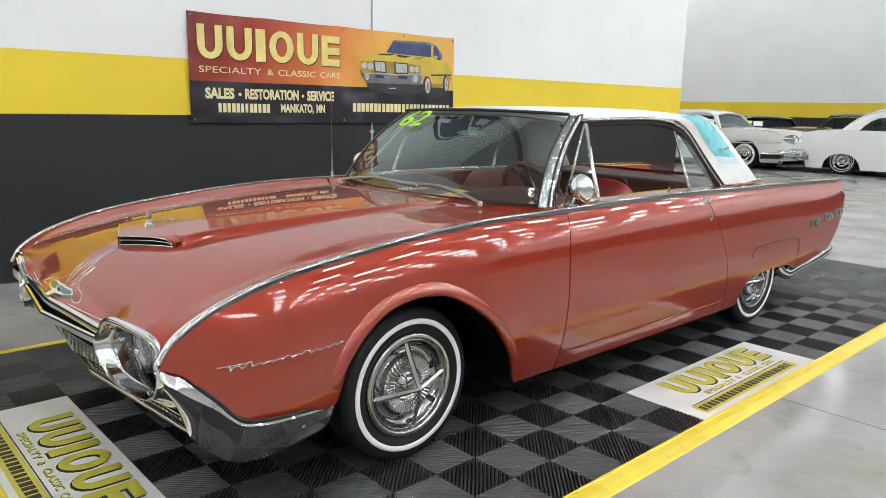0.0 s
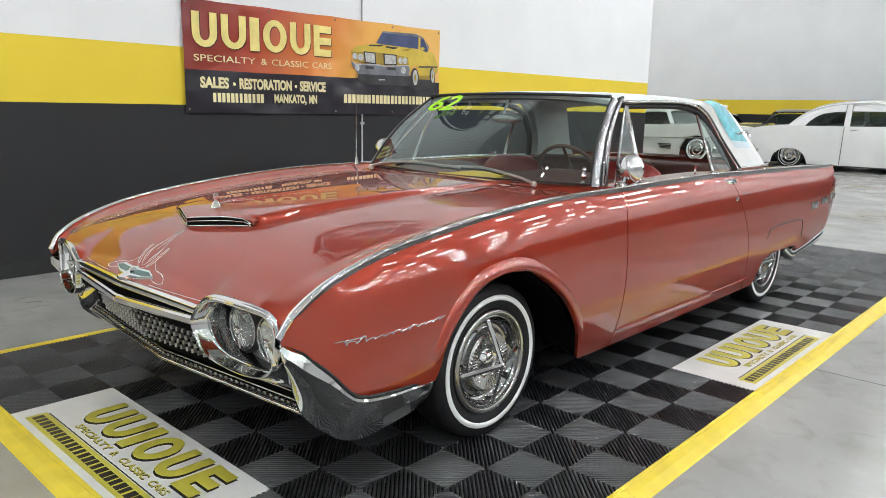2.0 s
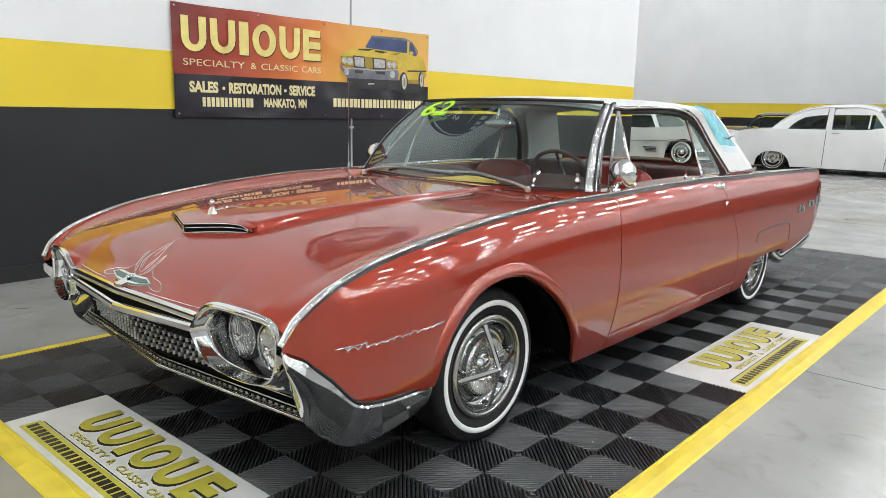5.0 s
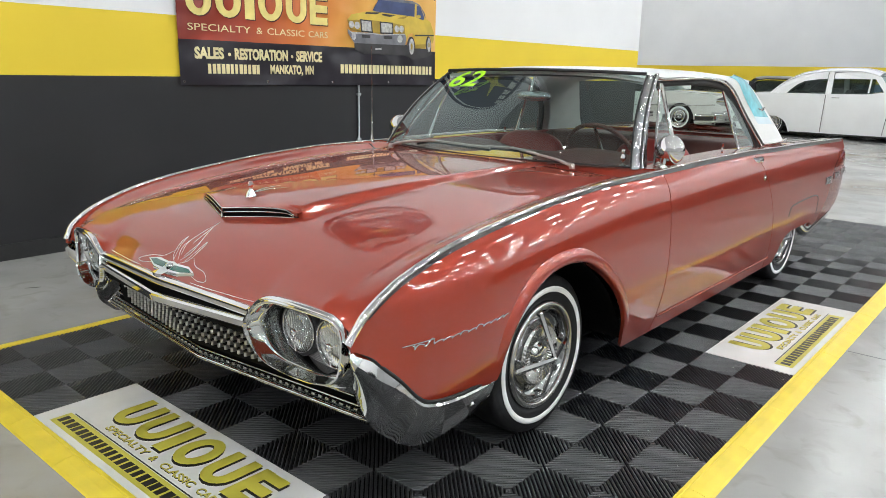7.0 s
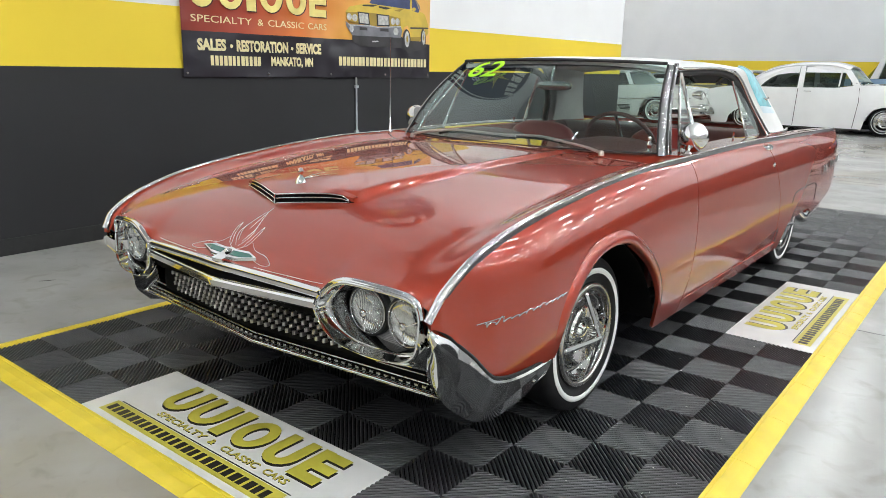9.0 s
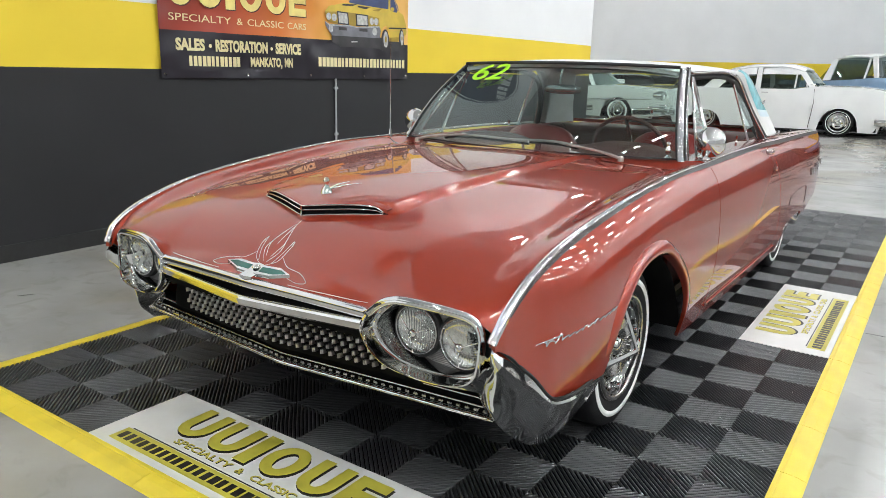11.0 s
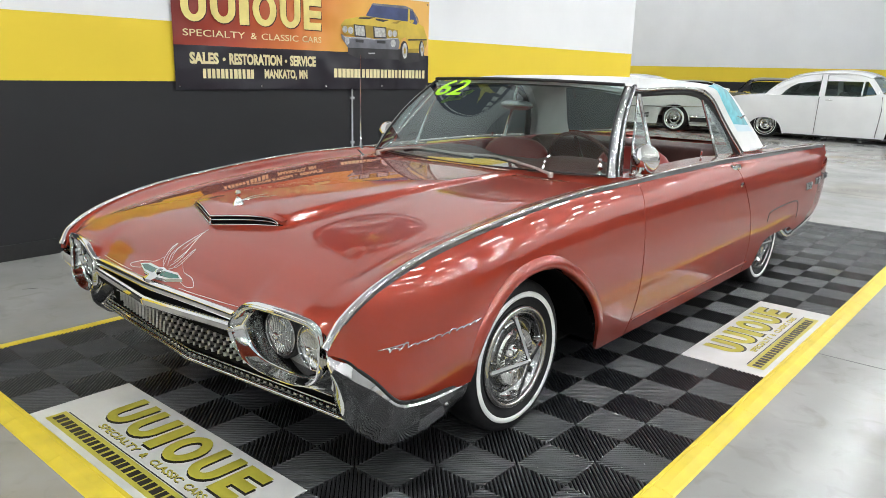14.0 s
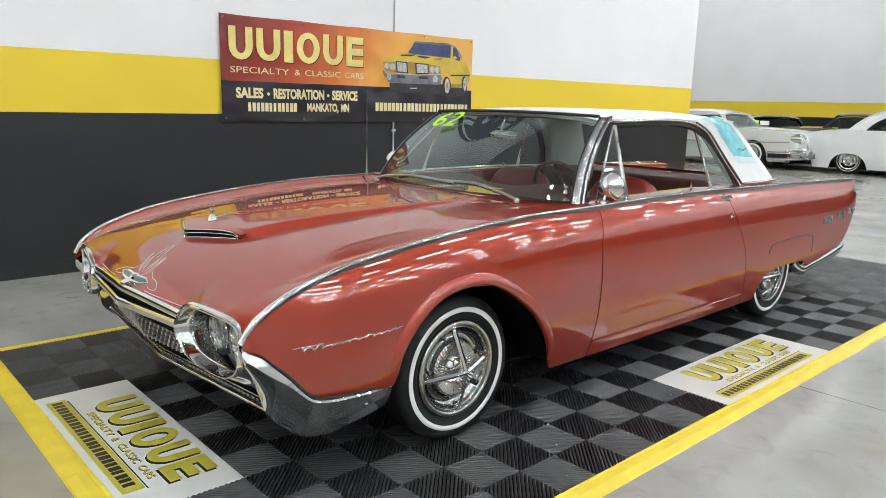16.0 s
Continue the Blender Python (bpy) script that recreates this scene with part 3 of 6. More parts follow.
for s in (1, -1):
    rows = []
    for k, y in ((1.0, 0.012), (0.997, -0.006), (0.985, -0.014), (0.955, -0.015), (0.935, -0.004), (0.925, 0.028), (0.90, 0.034), (0.86, 0.034), (0.845, 0.040), (0.835, None)):
        row = []
        for p in loop:
            yy = -0.828 if y is None else p.y + y
            q = shrink(p, k, yy)
            row.append((s * q.x, q.y, q.z))
        rows.append(row if s > 0 else row[::-1])
    nac = grid_mesh("lamp_nacelle", rows, CHROME, coupe, "chrome headlamp nacelle", closed=True)
    sharp(nac, 38)
    # deep inner wall in a darker metal: its dark reflections are in the colour
    nac.data.materials.append(DARKENED_STEEL)
    for pl in nac.data.polygons:
        if pl.index >= 7 * len(loop):
            pl.material_index = 1
    bm = bmesh.new()
    ring_v = [bm.verts.new((s * q.x, -0.830, q.z)) for q in (shrink(p, 0.87, -0.830) for p in loop)]
    bm.faces.new(ring_v)
    part("lamp_plate", bm, LAMP_TEX, nac, "grey ribbed plate behind the headlamps")
    headlamp(0.551, -0.850, 0.542, s, nac)
    headlamp(0.706, -0.850, 0.537, s, nac)

# the pointed upper bar of the bumper with a dark slot above it
bar = [(x, -1.000 + 0.050 * abs(x) / 0.44, 0.560 + 0.006 * abs(x) / 0.44) for x in np.linspace(-0.442, 0.442, 45)]
ob = sweep("bumper_bar", bar, [(-0.012, 0.006), (0.0, 0.009), (0.008, 0.006), (0.011, 0.0), (0.006, -0.020), (0.0, -0.024), (-0.006, -0.030), (-0.022, -0.030)], CHROME, coupe, "chrome upper bumper bar")
sharp(ob, 30)
slot = smooth_path([(-0.44, -0.905, 0.573), (0, -0.940, 0.585), (0.44, -0.905, 0.573)], 20)
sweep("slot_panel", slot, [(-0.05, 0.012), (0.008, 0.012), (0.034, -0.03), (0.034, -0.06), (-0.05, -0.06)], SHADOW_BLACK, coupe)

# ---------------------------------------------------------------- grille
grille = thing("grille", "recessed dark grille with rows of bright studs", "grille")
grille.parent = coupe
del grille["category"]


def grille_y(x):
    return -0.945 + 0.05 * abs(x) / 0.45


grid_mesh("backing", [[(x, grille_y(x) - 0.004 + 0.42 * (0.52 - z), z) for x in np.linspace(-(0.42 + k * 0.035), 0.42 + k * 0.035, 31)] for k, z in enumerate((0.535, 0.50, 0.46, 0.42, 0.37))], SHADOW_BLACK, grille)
bm = bmesh.new()
for dx in (-0.0038, 0.0038):
    box_bm(dx - 0.0030, -0.006, -0.0072 + dx * 0.3, dx + 0.0030, 0.012, 0.0072 + dx * 0.3, 0.0014, 1, bm)
stud0 = part("stud", bm, STUD_STEEL, grille)
first = True
for r, z in enumerate((0.509, 0.483, 0.457, 0.431, 0.405)):
    n = 15
    for i in range(-n, n + 1):
        x = i * 0.0315
        if abs(x) > 0.40 + 0.018 * r:
            continue
        m = pose(x, grille_y(x) - 0.012 + 0.42 * (0.52 - z), z)
        if first:
            stud0.matrix_basis, first = m, False
        else:
            ob = stud0.copy()
            scene.collection.objects.link(ob)
            ob.matrix_basis = m
def chin_y(x):
    return -0.856 + 0.072 * abs(x) / 0.77


for z, dy, r in ((0.305, 0.0, 0.009), (0.331, 0.012, 0.004), (0.352, 0.020, 0.0035)):
    sweep("lower_strip", [(x, chin_y(x) + dy, z) for x in np.linspace(-0.775, 0.775, 45)], ring(r, 8, 0.8), CHROME, grille, "slim chrome strip under the grille")
for i in range(-26, 27):
    x = i * 0.0285
    part("lower_stud", box_bm(x - 0.008, chin_y(x) + 0.006, 0.314, x + 0.008, chin_y(x) + 0.02, 0.323, 0.002, 1), STEEL, grille)
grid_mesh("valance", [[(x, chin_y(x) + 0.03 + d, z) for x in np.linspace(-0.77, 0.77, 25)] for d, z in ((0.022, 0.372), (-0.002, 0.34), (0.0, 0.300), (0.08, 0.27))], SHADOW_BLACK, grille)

# bright pans between the lamp nacelles and the lower strip
pan_y, pan_z = curve([0.43, 0.515, 0.586, 0.664, 0.72, 0.757, 0.80], [-0.946, -0.934, -0.920, -0.908, -0.901, -0.896, -0.886]), curve([0.43, 0.466, 0.515, 0.586, 0.664, 0.72, 0.757, 0.80], [0.53, 0.488, 0.455, 0.437, 0.431, 0.437, 0.449, 0.50])
for s in (1, -1):
    rows = []
    for x in np.linspace(0.445, 0.800, 30):
        a, b = Vector((x, pan_y(x) + 0.004, pan_z(x))), Vector((x, chin_y(x) + 0.008, 0.350))
        low_end = a.lerp(b, 0.04 + 0.22 * min(max((x - 0.50) / 0.16, 0), 1) + 0.65 * min(max((x - 0.70) / 0.10, 0), 1) ** 2)
        rows.append([(s * q.x, q.y + 0.010 * math.sin(math.pi * f), q.z) for f in np.linspace(0, 1, 8) for q in (a.lerp(low_end, f),)][::s])
    grid_mesh("lower_pan", rows, CHROME, grille, "bright pan under the headlamps", thickness=0.004)

# ---------------------------------------------------------------- bumper wings
U = [(0.830, -0.906, 0.574), (0.848, -0.858, 0.536), (0.866, -0.817, 0.493), (0.886, -0.775, 0.450), (0.905, -0.720, 0.386), (0.918, -0.680, 0.366), (0.932, -0.61, 0.360), (0.930, -0.5, 0.353), (0.914, -0.385, 0.345)]
L = [(0.797, -0.878, 0.530), (0.788, -0.858, 0.455), (0.786, -0.833, 0.380), (0.806, -0.812, 0.312), (0.824, -0.762, 0.260), (0.856, -0.71, 0.226), (0.880, -0.63, 0.222), (0.892, -0.5, 0.243), (0.888, -0.395, 0.262)]
for s in (1, -1):
    up_line, low_line = smooth_path(U, 48), smooth_path(L, 48)
    rows = []
    for k in range(49):
        a, b = up_line[k], low_line[k]
        t = (up_line[min(k + 1, 48)] - up_line[max(k - 1, 0)]).normalized()
        out = t.cross((b - a)).normalized()
        if out.x < 0:
            out = -out
        row = [a + Vector((-0.012, 0.004, 0.004)), a]
        fl = 0.035 + 0.22 * max(0, 1 - k / 23)
        w = (b - a).length
        push = Vector((0.040, -0.046, 0.006)) * min(k / 4, 1) * max(0, 1 - k / 20)
        edge = a.lerp(b, fl) + out * (0.006 + 0.008 * max(0, 1 - k / 23)) + push * 0.7
        for j in range(1, 5):
            row.append(a.lerp(edge, j / 4))
        for j in range(1, 13):
            f = j / 12
            row.append(edge.lerp(b, f) + out * 0.005 * math.sin(math.pi * f) + push * 0.35 * math.sin(math.pi * f))
        row += [b + Vector((-0.05, 0.02, 0.01)), b + Vector((-0.10, 0.05, 0.05))]
        rows.append([(s * q.x, q.y, q.z) for q in row][::s])
    wing = sharp(grid_mesh("bumper_wing", rows, CHROME, coupe, "chrome bumper end wrapping round the fender"), 28)
    sweep("seal", [(s * (q.x - 0.003), q.y + 0.004, q.z + 0.006) for q in up_line], ring(0.0055, 6), BLACK, wing)
    lathe("bolt", [(0.008, 0.0), (0.007, 0.004), (0.0005, 0.006)], CHROME, wing, 12, "x", (s * 0.922, -0.5, 0.305))
# ---------------------------------------------------------------- glasshouse
WS_BASE = smooth_path([(x, 0.665 + 0.165 * (abs(x) / 0.722) ** 1.6, 0.886) for x in np.linspace(-0.722, 0.722, 9)], 32)
WS_TOP = smooth_path([(x, 1.128 + 0.067 * (abs(x) / 0.59) ** 1.5, 1.290 - 0.012 * (abs(x) / 0.59) ** 2) for x in np.linspace(-0.59, 0.59, 9)], 32)
g = []
for k in range(13):
    f = k / 12
    g.append([a.lerp(b, f) + Vector((0, -0.035 * math.sin(math.pi * f), 0.02 * math.sin(math.pi * f))).lerp(Vector((0, -0.05 * math.sin(math.pi * f**0.7), 0.03 * math.sin(math.pi * f**0.7))), 1 - min((a.x / 0.722) ** 2, 1)) for a, b in zip(WS_BASE, WS_TOP)])
windshield = grid_mesh("windshield", g, GLASS, coupe, "curved windscreen with a green year number")
windshield.visible_shadow = False
SLIM = [(-0.009, -0.006), (-0.009, 0.006), (0.0, 0.010), (0.009, 0.006), (0.009, -0.006)]
sweep("windshield_frame", [p + Vector((0, -0.012, 0.004)) for p in WS_TOP], [(a * 1.2, b) for a, b in SLIM], BLACK, windshield)
sweep("windshield_frame", [p + Vector((0, -0.006, 0.002)) for p in WS_BASE], [(a * 0.5, b * 0.45) for a, b in SLIM], BLACK, windshield)
for s in (1, -1):
    side_line = [g[k][32 if s > 0 else 0] for k in range(13)]
    sweep("windshield_seal", [p + Vector((s * 0.000, -0.002, 0)) for p in side_line], ring(0.0045, 6), BLACK, windshield)
    # bright windscreen pillar: a wide folded post beside the glass
    rows = []
    base, top = Vector((s * 0.729, 0.832, 0.880)), Vector((s * 0.596, 1.200, 1.280))
    for k in range(17):
        f = k / 16
        p = base.lerp(top, f) + Vector((0, -0.035 * math.sin(math.pi * f), 0.02 * math.sin(math.pi * f)))
        wy = 0.108 - 0.034 * f
        prof = [(-0.006, -0.006), (0.004, -0.010), (0.016, 0.0), (0.022, 0.016), (0.020, 0.030), (0.028, 0.036), (0.030, 0.060), (0.022, 0.070), (0.020, wy - 0.01), (0.0, wy)]
        rows.append([p + Vector((s * a * (1 - 0.25 * f), b, 0)) for a, b in prof][::s])
    pillar = grid_mesh("windshield_pillar", rows, DARKENED_STEEL, coupe, "bright chrome windscreen pillar", thickness=0.01)
    groove_line = [Vector(r[::s][4]).lerp(Vector(r[::s][5]), 0.3) for r in rows]
    sweep("pillar_groove", groove_line, ring(0.0055, 8), BLACK, pillar)

DRIP = [(0.596, 1.205, 1.268), (0.602, 1.27, 1.262), (0.606, 1.346, 1.258), (0.615, 1.58, 1.264), (0.620, 1.842, 1.264), (0.626, 2.00, 1.250), (0.632, 2.09, 1.228), (0.640, 2.186, 1.180), (0.680, 2.305, 1.045), (0.755, 2.410, 0.884)]
REAR = [(0.52, 1.9, 1.312), (0.54, 2.2, 1.314), (0.540, 2.46, 1.296), (0.575, 2.576, 1.262), (0.620, 2.67, 1.182), (0.66, 2.755, 1.090), (0.700, 2.844, 0.994), (0.735, 2.957, 0.886)]
drip = smooth_path(DRIP, 60)
# the roof skin: from drip line to drip line
rows = []
TOPZ = curve([1.1, 1.2, 1.4, 1.8, 2.2, 2.5, 2.62], [1.288, 1.304, 1.318, 1.322, 1.318, 1.302, 1.285])
EDGE_X = curve([1.1, 1.35, 1.85, 2.2, 2.45, 2.62], [0.592, 0.606, 0.620, 0.628, 0.622, 0.590])
EDGE_ZR = curve([1.1, 1.27, 1.35, 1.85, 2.0, 2.2, 2.62], [1.262, 1.266, 1.266, 1.272, 1.272, 1.272, 1.262])
for y in np.linspace(1.128, 2.60, 50):
    row = []
    for v in np.linspace(-1, 1, 37):
        e = EDGE_X(y)
        yy = y + (0.06 * v * v if y < 1.25 else 0.06 * v * v * max(0, 1 - (y - 1.25) / 0.3))
        row.append((e * v, yy, TOPZ(y) - (TOPZ(y) - EDGE_ZR(y)) * abs(v) ** 3.2))
    rows.append(row)
roof = grid_mesh("roof", rows, ROOF_WHITE, coupe, "white textured roof", thickness=0.02)
rear_line = smooth_path(REAR[2:], 40)
for s in (1, -1):
    # rear roof quarter from the drip line back to its trailing edge
    d = smooth_path([(0.628, 2.02, 1.268), (0.636, 2.12, 1.250), (0.640, 2.195, 1.180), (0.680, 2.312, 1.045), (0.757, 2.418, 0.892)], 40)
    rows = []
    for k in range(41):
        a, b = d[k], rear_line[k]
        row = []
        for j in range(13):
            f = j / 12
            q = a.lerp(b, f)
            row.append((s * (q.x + 0.030 * math.sin(math.pi * f)), q.y, q.z + 0.004 * math.sin(math.pi * f) * (1 - k / 40)))
        rows.append(row[::-s])
    quarter = grid_mesh("roof_quarter", rows, ROOF_WHITE, coupe, "white rear roof quarter with a turquoise panel", thickness=0.02)
    side_parts["landau", s] = (quarter, rows)
    sweep("drip_rail", [(s * (p.x + 0.012), p.y, p.z + 0.002) for p in drip], [(-0.010, -0.005), (-0.010, 0.005), (0.0, 0.009), (0.010, 0.005), (0.010, -0.005)], STEEL, coupe)
    sweep("window_seal", [(s * (p.x - 0.002), p.y, p.z - 0.018) for p in drip], ring(0.015, 8), BLACK, coupe, scale=lambda u: 0.8 + 0.5 * u)
    sweep("roof_base_trim", [(s * (0.757 + (0.735 - 0.757) * u + 0.012 + 0.028 * math.sin(math.pi * u)), 2.41 + 0.56 * u, 0.893) for u in np.linspace(0, 1, 16)], [(-0.006, -0.008), (-0.006, 0.008), (0.006, 0.008), (0.006, -0.008)], CHROME, quarter)
    sweep("window_post_trim", [(s * (p.x + 0.016), p.y + 0.012, p.z + 0.004) for p in drip[36:]], [(-0.006, -0.012), (-0.004, 0.012), (0.004, 0.012), (0.006, 0.0), (0.004, -0.012)], TRIM_AND_REFLECTION, coupe, "dark trim round the rear side window")
    # vent window
    va, vb, vc = Vector((s * 0.772, 0.955, 0.888)), Vector((s * 0.628, 1.258, 1.240)), Vector((s * 0.768, 1.215, 0.890))
    bm = bmesh.new()
    bm.faces.new([bm.verts.new(p) for p in (va, vb + Vector((0, -0.01, 0)), vb + Vector((0, 0.012, 0)), vc)])
    vent = part("vent_window", bm, SIDE_GLASS, coupe)
    vent.visible_shadow = False
    sweep("vent_frame", [vc, vc.lerp(vb, 0.5), vb + Vector((0, 0.012, 0))], [(-0.008, -0.006), (-0.008, 0.006), (0.008, 0.006), (0.008, -0.006)], CHROME, vent)
    sweep("vent_frame", [va, va.lerp(vb, 0.5), vb], ring(0.006, 6), CHROME, vent)
    sweep("vent_frame", [va, vc], ring(0.007, 6), CHROME, vent)
    # rear side window, half wound
    q0, q1, q2, q3 = Vector((s * 0.742, 2.105, 0.885)), Vector((s * 0.622, 2.075, 1.225)), Vector((s * 0.640, 2.17, 1.18)), Vector((s * 0.752, 2.385, 0.886))
    bm = bmesh.new()
    bm.faces.new([bm.verts.new(p) for p in (q0, q1, q2, Vector((s * 0.68, 2.285, 1.04)), q3)])
    qw = part("quarter_window", bm, SIDE_GLASS, coupe)
    qw.visible_shadow = False
    sweep("quarter_window_frame", [q0, q0.lerp(q1, 0.5), q1], [(-0.010, -0.006), (-0.010, 0.006), (0.010, 0.006), (0.010, -0.006)], CHROME, qw)
    # belt rail and door top
    rows = []
    for y in np.linspace(0.86, 4.10, 70):
        inner = np.interp(y, [0.86, 1.2, 2.4, 2.97, 3.2, 4.1], [0.74, 0.70, 0.70, 0.735, 0.70, 0.70])
        z = RIDGE_Z(y)
        rows.append([(s * (RIDGE_X(y) + 0.002), y, z - 0.002), (s * (RIDGE_X(y) - 0.03), y, z + 0.002), (s * inner, y, z - 0.002 if y < 3 else z - 0.008)][::-s])
    grid_mesh("belt_panel", rows, PAINT, side_parts["door", s], thickness=0.01)
    # interior door card
    grid_mesh("door_card", [[(s * 0.70, y, z) for y in np.linspace(0.85, 2.5, 8)] for z in (0.885, 0.7, 0.45, 0.25)], LEATHER, side_parts["door", s], thickness=0.02)
    sweep("lock_button", [(s * 0.715, 1.93, 0.88), (s * 0.715, 1.93, 0.925)], ring(0.006, 8), CHROME, side_parts["door", s])

# turquoise panels with a small bird-like ornament on the roof quarters
PALE_BLUE = material("pale blue faded paint", (0.55, 0.66, 0.70), 0.45, 0, 12, 0.06, 0.3, 400)
TURQ = material("turquoise metal flake paint", (0.13, 0.52, 0.58), 0.35, 0.3, 18, 0.3, coat=0.8)
for s in (1, -1):
    quarter, rows = side_parts["landau", s]
    sub = []
    for k in range(0, 30):
        r = rows[k][::-s]
        lo, hi = (3.1, 9.0)
        sub.append([Vector(r[int(j)]).lerp(Vector(r[min(int(j) + 1, 12)]), j - int(j)) + Vector((s * 0.003, 0, 0.002)) for j in np.linspace(lo, hi, 6)][::-s])
    grid_mesh("turquoise_panel", sub, TURQ, quarter, "turquoise metal flake panel")
    pale = []
    for k in range(29, 33):
        r = rows[k][::-s]
        pale.append([Vector(r[int(j)]).lerp(Vector(r[min(int(j) + 1, 12)]), j - int(j)) + Vector((s * 0.0025, 0, 0.002)) for j in np.linspace(3.0, 9.2, 6)][::-s])
    grid_mesh("pale_border", pale, PALE_BLUE, quarter, "pale blue faded border under the panel")
    c = Vector(rows[26][::-s][6]) + Vector((s * 0.014, 0, 0.004))
    sweep("ornament", [c + Vector((0, -0.055, 0.012)), c + Vector((0, -0.02, 0.002)), c, c + Vector((0, 0.03, 0.006)), c + Vector((0, 0.06, 0.014))], ring(0.009, 8, 0.6), CHROME, quarter, scale=lambda u: 0.3 + 0.9 * math.sin(math.pi * min(max(u, 0.05), 0.95)))

# rear glass, header, deck
rows = []
for k in range(11):
    f = k / 10
    row = []
    for v in np.linspace(-1, 1, 17):
        x0, x1 = 0.53 * v, 0.60 * v
        row.append((x0 + (x1 - x0) * f, 2.58 + 0.42 * f - 0.05 * v * v * f, 1.275 - 0.385 * f))
    rows.append(row)
rear_glass = grid_mesh("rear_window", rows, SIDE_GLASS, coupe)
rear_glass.visible_shadow = False
grid_mesh("rear_panel", [[(x, 2.93 + 0.02 * u, 0.90 - 0.012 * u) for x in np.linspace(-0.72, 0.72, 9)] for u in (0, 1, 2)], PAINT, coupe)
g = [[(0.72 * v, y, RIDGE_Z(y) - 0.006 - (1 - abs(v) ** 6) * (0.03 + 0.10 * (y - 2.95) / 1.1)) for v in np.linspace(-1, 1, 25)] for y in np.linspace(2.95, 4.05, 30)]
grid_mesh("trunk_lid", g, PAINT, coupe, thickness=0.012)
g = [[(0.83 * v, 4.05 + 0.04 * math.sin(math.pi * f) - 0.02 * f, 0.42 + (0.30 + 0.12 * abs(v) ** 6) * (1 - f)) for v in np.linspace(-1, 1, 17)] for f in np.linspace(0, 1, 9)]
grid_mesh("tail_panel", g, PAINT, coupe, thickness=0.01)
LENS_RED = material("red lamp lens", (0.35, 0.01, 0.008), 0.15, 0, 10, 0.1, coat=0.5)
for s in (1, -1):
    pod = lathe("tail_lamp", [(0.135, 3.96), (0.135, 4.06), (0.125, 4.12), (0.09, 4.160), (0.0005, 4.175)], PAINT, coupe, 36, "y", (s * 0.725, 0, 0.62), "round red tail lamp")
    lathe("lens", [(0.108, 4.145), (0.102, 4.156), (0.080, 4.168), (0.0005, 4.184)], LENS_RED, pod, 36, "y", (s * 0.725, 0, 0.62))
    rb = [(0.85, 3.10, 0.33), (0.868, 3.16, 0.28), (0.872, 3.24, 0.262), (0.862, 3.36, 0.27), (0.845, 3.7, 0.29), (0.80, 4.10, 0.315), (0.70, 4.22, 0.32), (0.35, 4.27, 0.32), (0.0, 4.28, 0.32)]
    sweep("rear_bumper", smooth_path([(s * x, y, z) for x, y, z in rb], 50), ring(0.030, 12, 1.15), CHROME, coupe, "chrome rear bumper end")
    # three bright hash marks on the rear quarter
    for y, z in ((3.44, 0.598), (3.70, 0.611), (3.94, 0.623)):
        hm = bmesh.new()
        for k in range(5):
            box_bm(-0.004, -0.066 + k * 0.012, -0.022, 0.008, -0.058 + k * 0.012, 0.022, 0.002, 1, hm)
        for k in range(6):
            box_bm(-0.004, -0.004, -0.023 + k * 0.008, 0.009, 0.070, -0.0175 + k * 0.008, 0.001, 1, hm)
        box_bm(-0.006, -0.068, -0.025, 0.003, 0.073, 0.025, 0.001, 1, hm)
        ob = part("hash_mark", hm, DARKENED_STEEL, side_parts["quarter", s])
        ob.matrix_basis = pose(s * (side_x(y, z) + 0.002), y, z)
    # skirt crease over the rear wheel
    cr = smooth_path([(2.53, 0.468, 0), (2.555, 0.515, 0), (2.64, 0.530, 0), (2.9, 0.535, 0), (3.14, 0.528, 0), (3.21, 0.495, 0), (3.215, 0.40, 0)], 40)
    sweep("skirt_gap", [(s * (side_x(y, z) - 0.0005), y, z) for y, z, _ in cr], ring(0.0035, 6), BLACK, side_parts["quarter", s])
    grid_mesh("rear_wheel_well", [[(s * x, y, z) for x in (0.86, 0.70, 0.5)] for y, z in ((2.44, 0.17), (2.49, 0.30), (2.55, 0.346), (2.7, 0.364), (2.98, 0.362), (3.1, 0.354), (3.2, 0.317))], SHADOW_BLACK, coupe)
    # door handle and lock
    dh = sweep("door_handle", smooth_path([(s * 0.866, 1.985, 0.843), (s * 0.884, 1.99, 0.842), (s * 0.888, 2.015, 0.842), (s * 0.876, 2.035, 0.842)], 12), ring(0.014, 8), CHROME, side_parts["door", s])
    lathe("push_button", [(0.016, 0.0), (0.016, 0.02), (0.010, 0.026), (0.0005, 0.027)], CHROME, dh, 16, "x", (s * 0.872, 2.06, 0.842)) if s > 0 else None
    lathe("door_lock", [(0.014, 0.0), (0.013, 0.006), (0.0005, 0.008)], CHROME, side_parts["door", s], 16, "x", (s * side_x(2.02, 0.75), 2.02, 0.75)) if s > 0 else None
    # flowing chrome script on the fender, as a plain wavy bar
    sc = []
    for k in range(260):
        f = k / 259
        tall = 0.0036 + 0.010 * math.exp(-((f - 0.04) / 0.03) ** 2) + 0.006 * (math.exp(-((f - 0.17) / 0.02) ** 2) + math.exp(-((f - 0.47) / 0.02) ** 2) + math.exp(-((f - 0.64) / 0.02) ** 2) + math.exp(-((f - 0.95) / 0.02) ** 2))
        ph = 2 * math.pi * 12 * f
        y = -0.735 + 0.365 * f + 0.0065 * math.sin(ph + 0.9)
        z = 0.537 + 0.024 * f + tall * (1 + math.cos(ph)) - 0.003
        sc.append((s * (side_x(y, z) + 0.003), y, z))
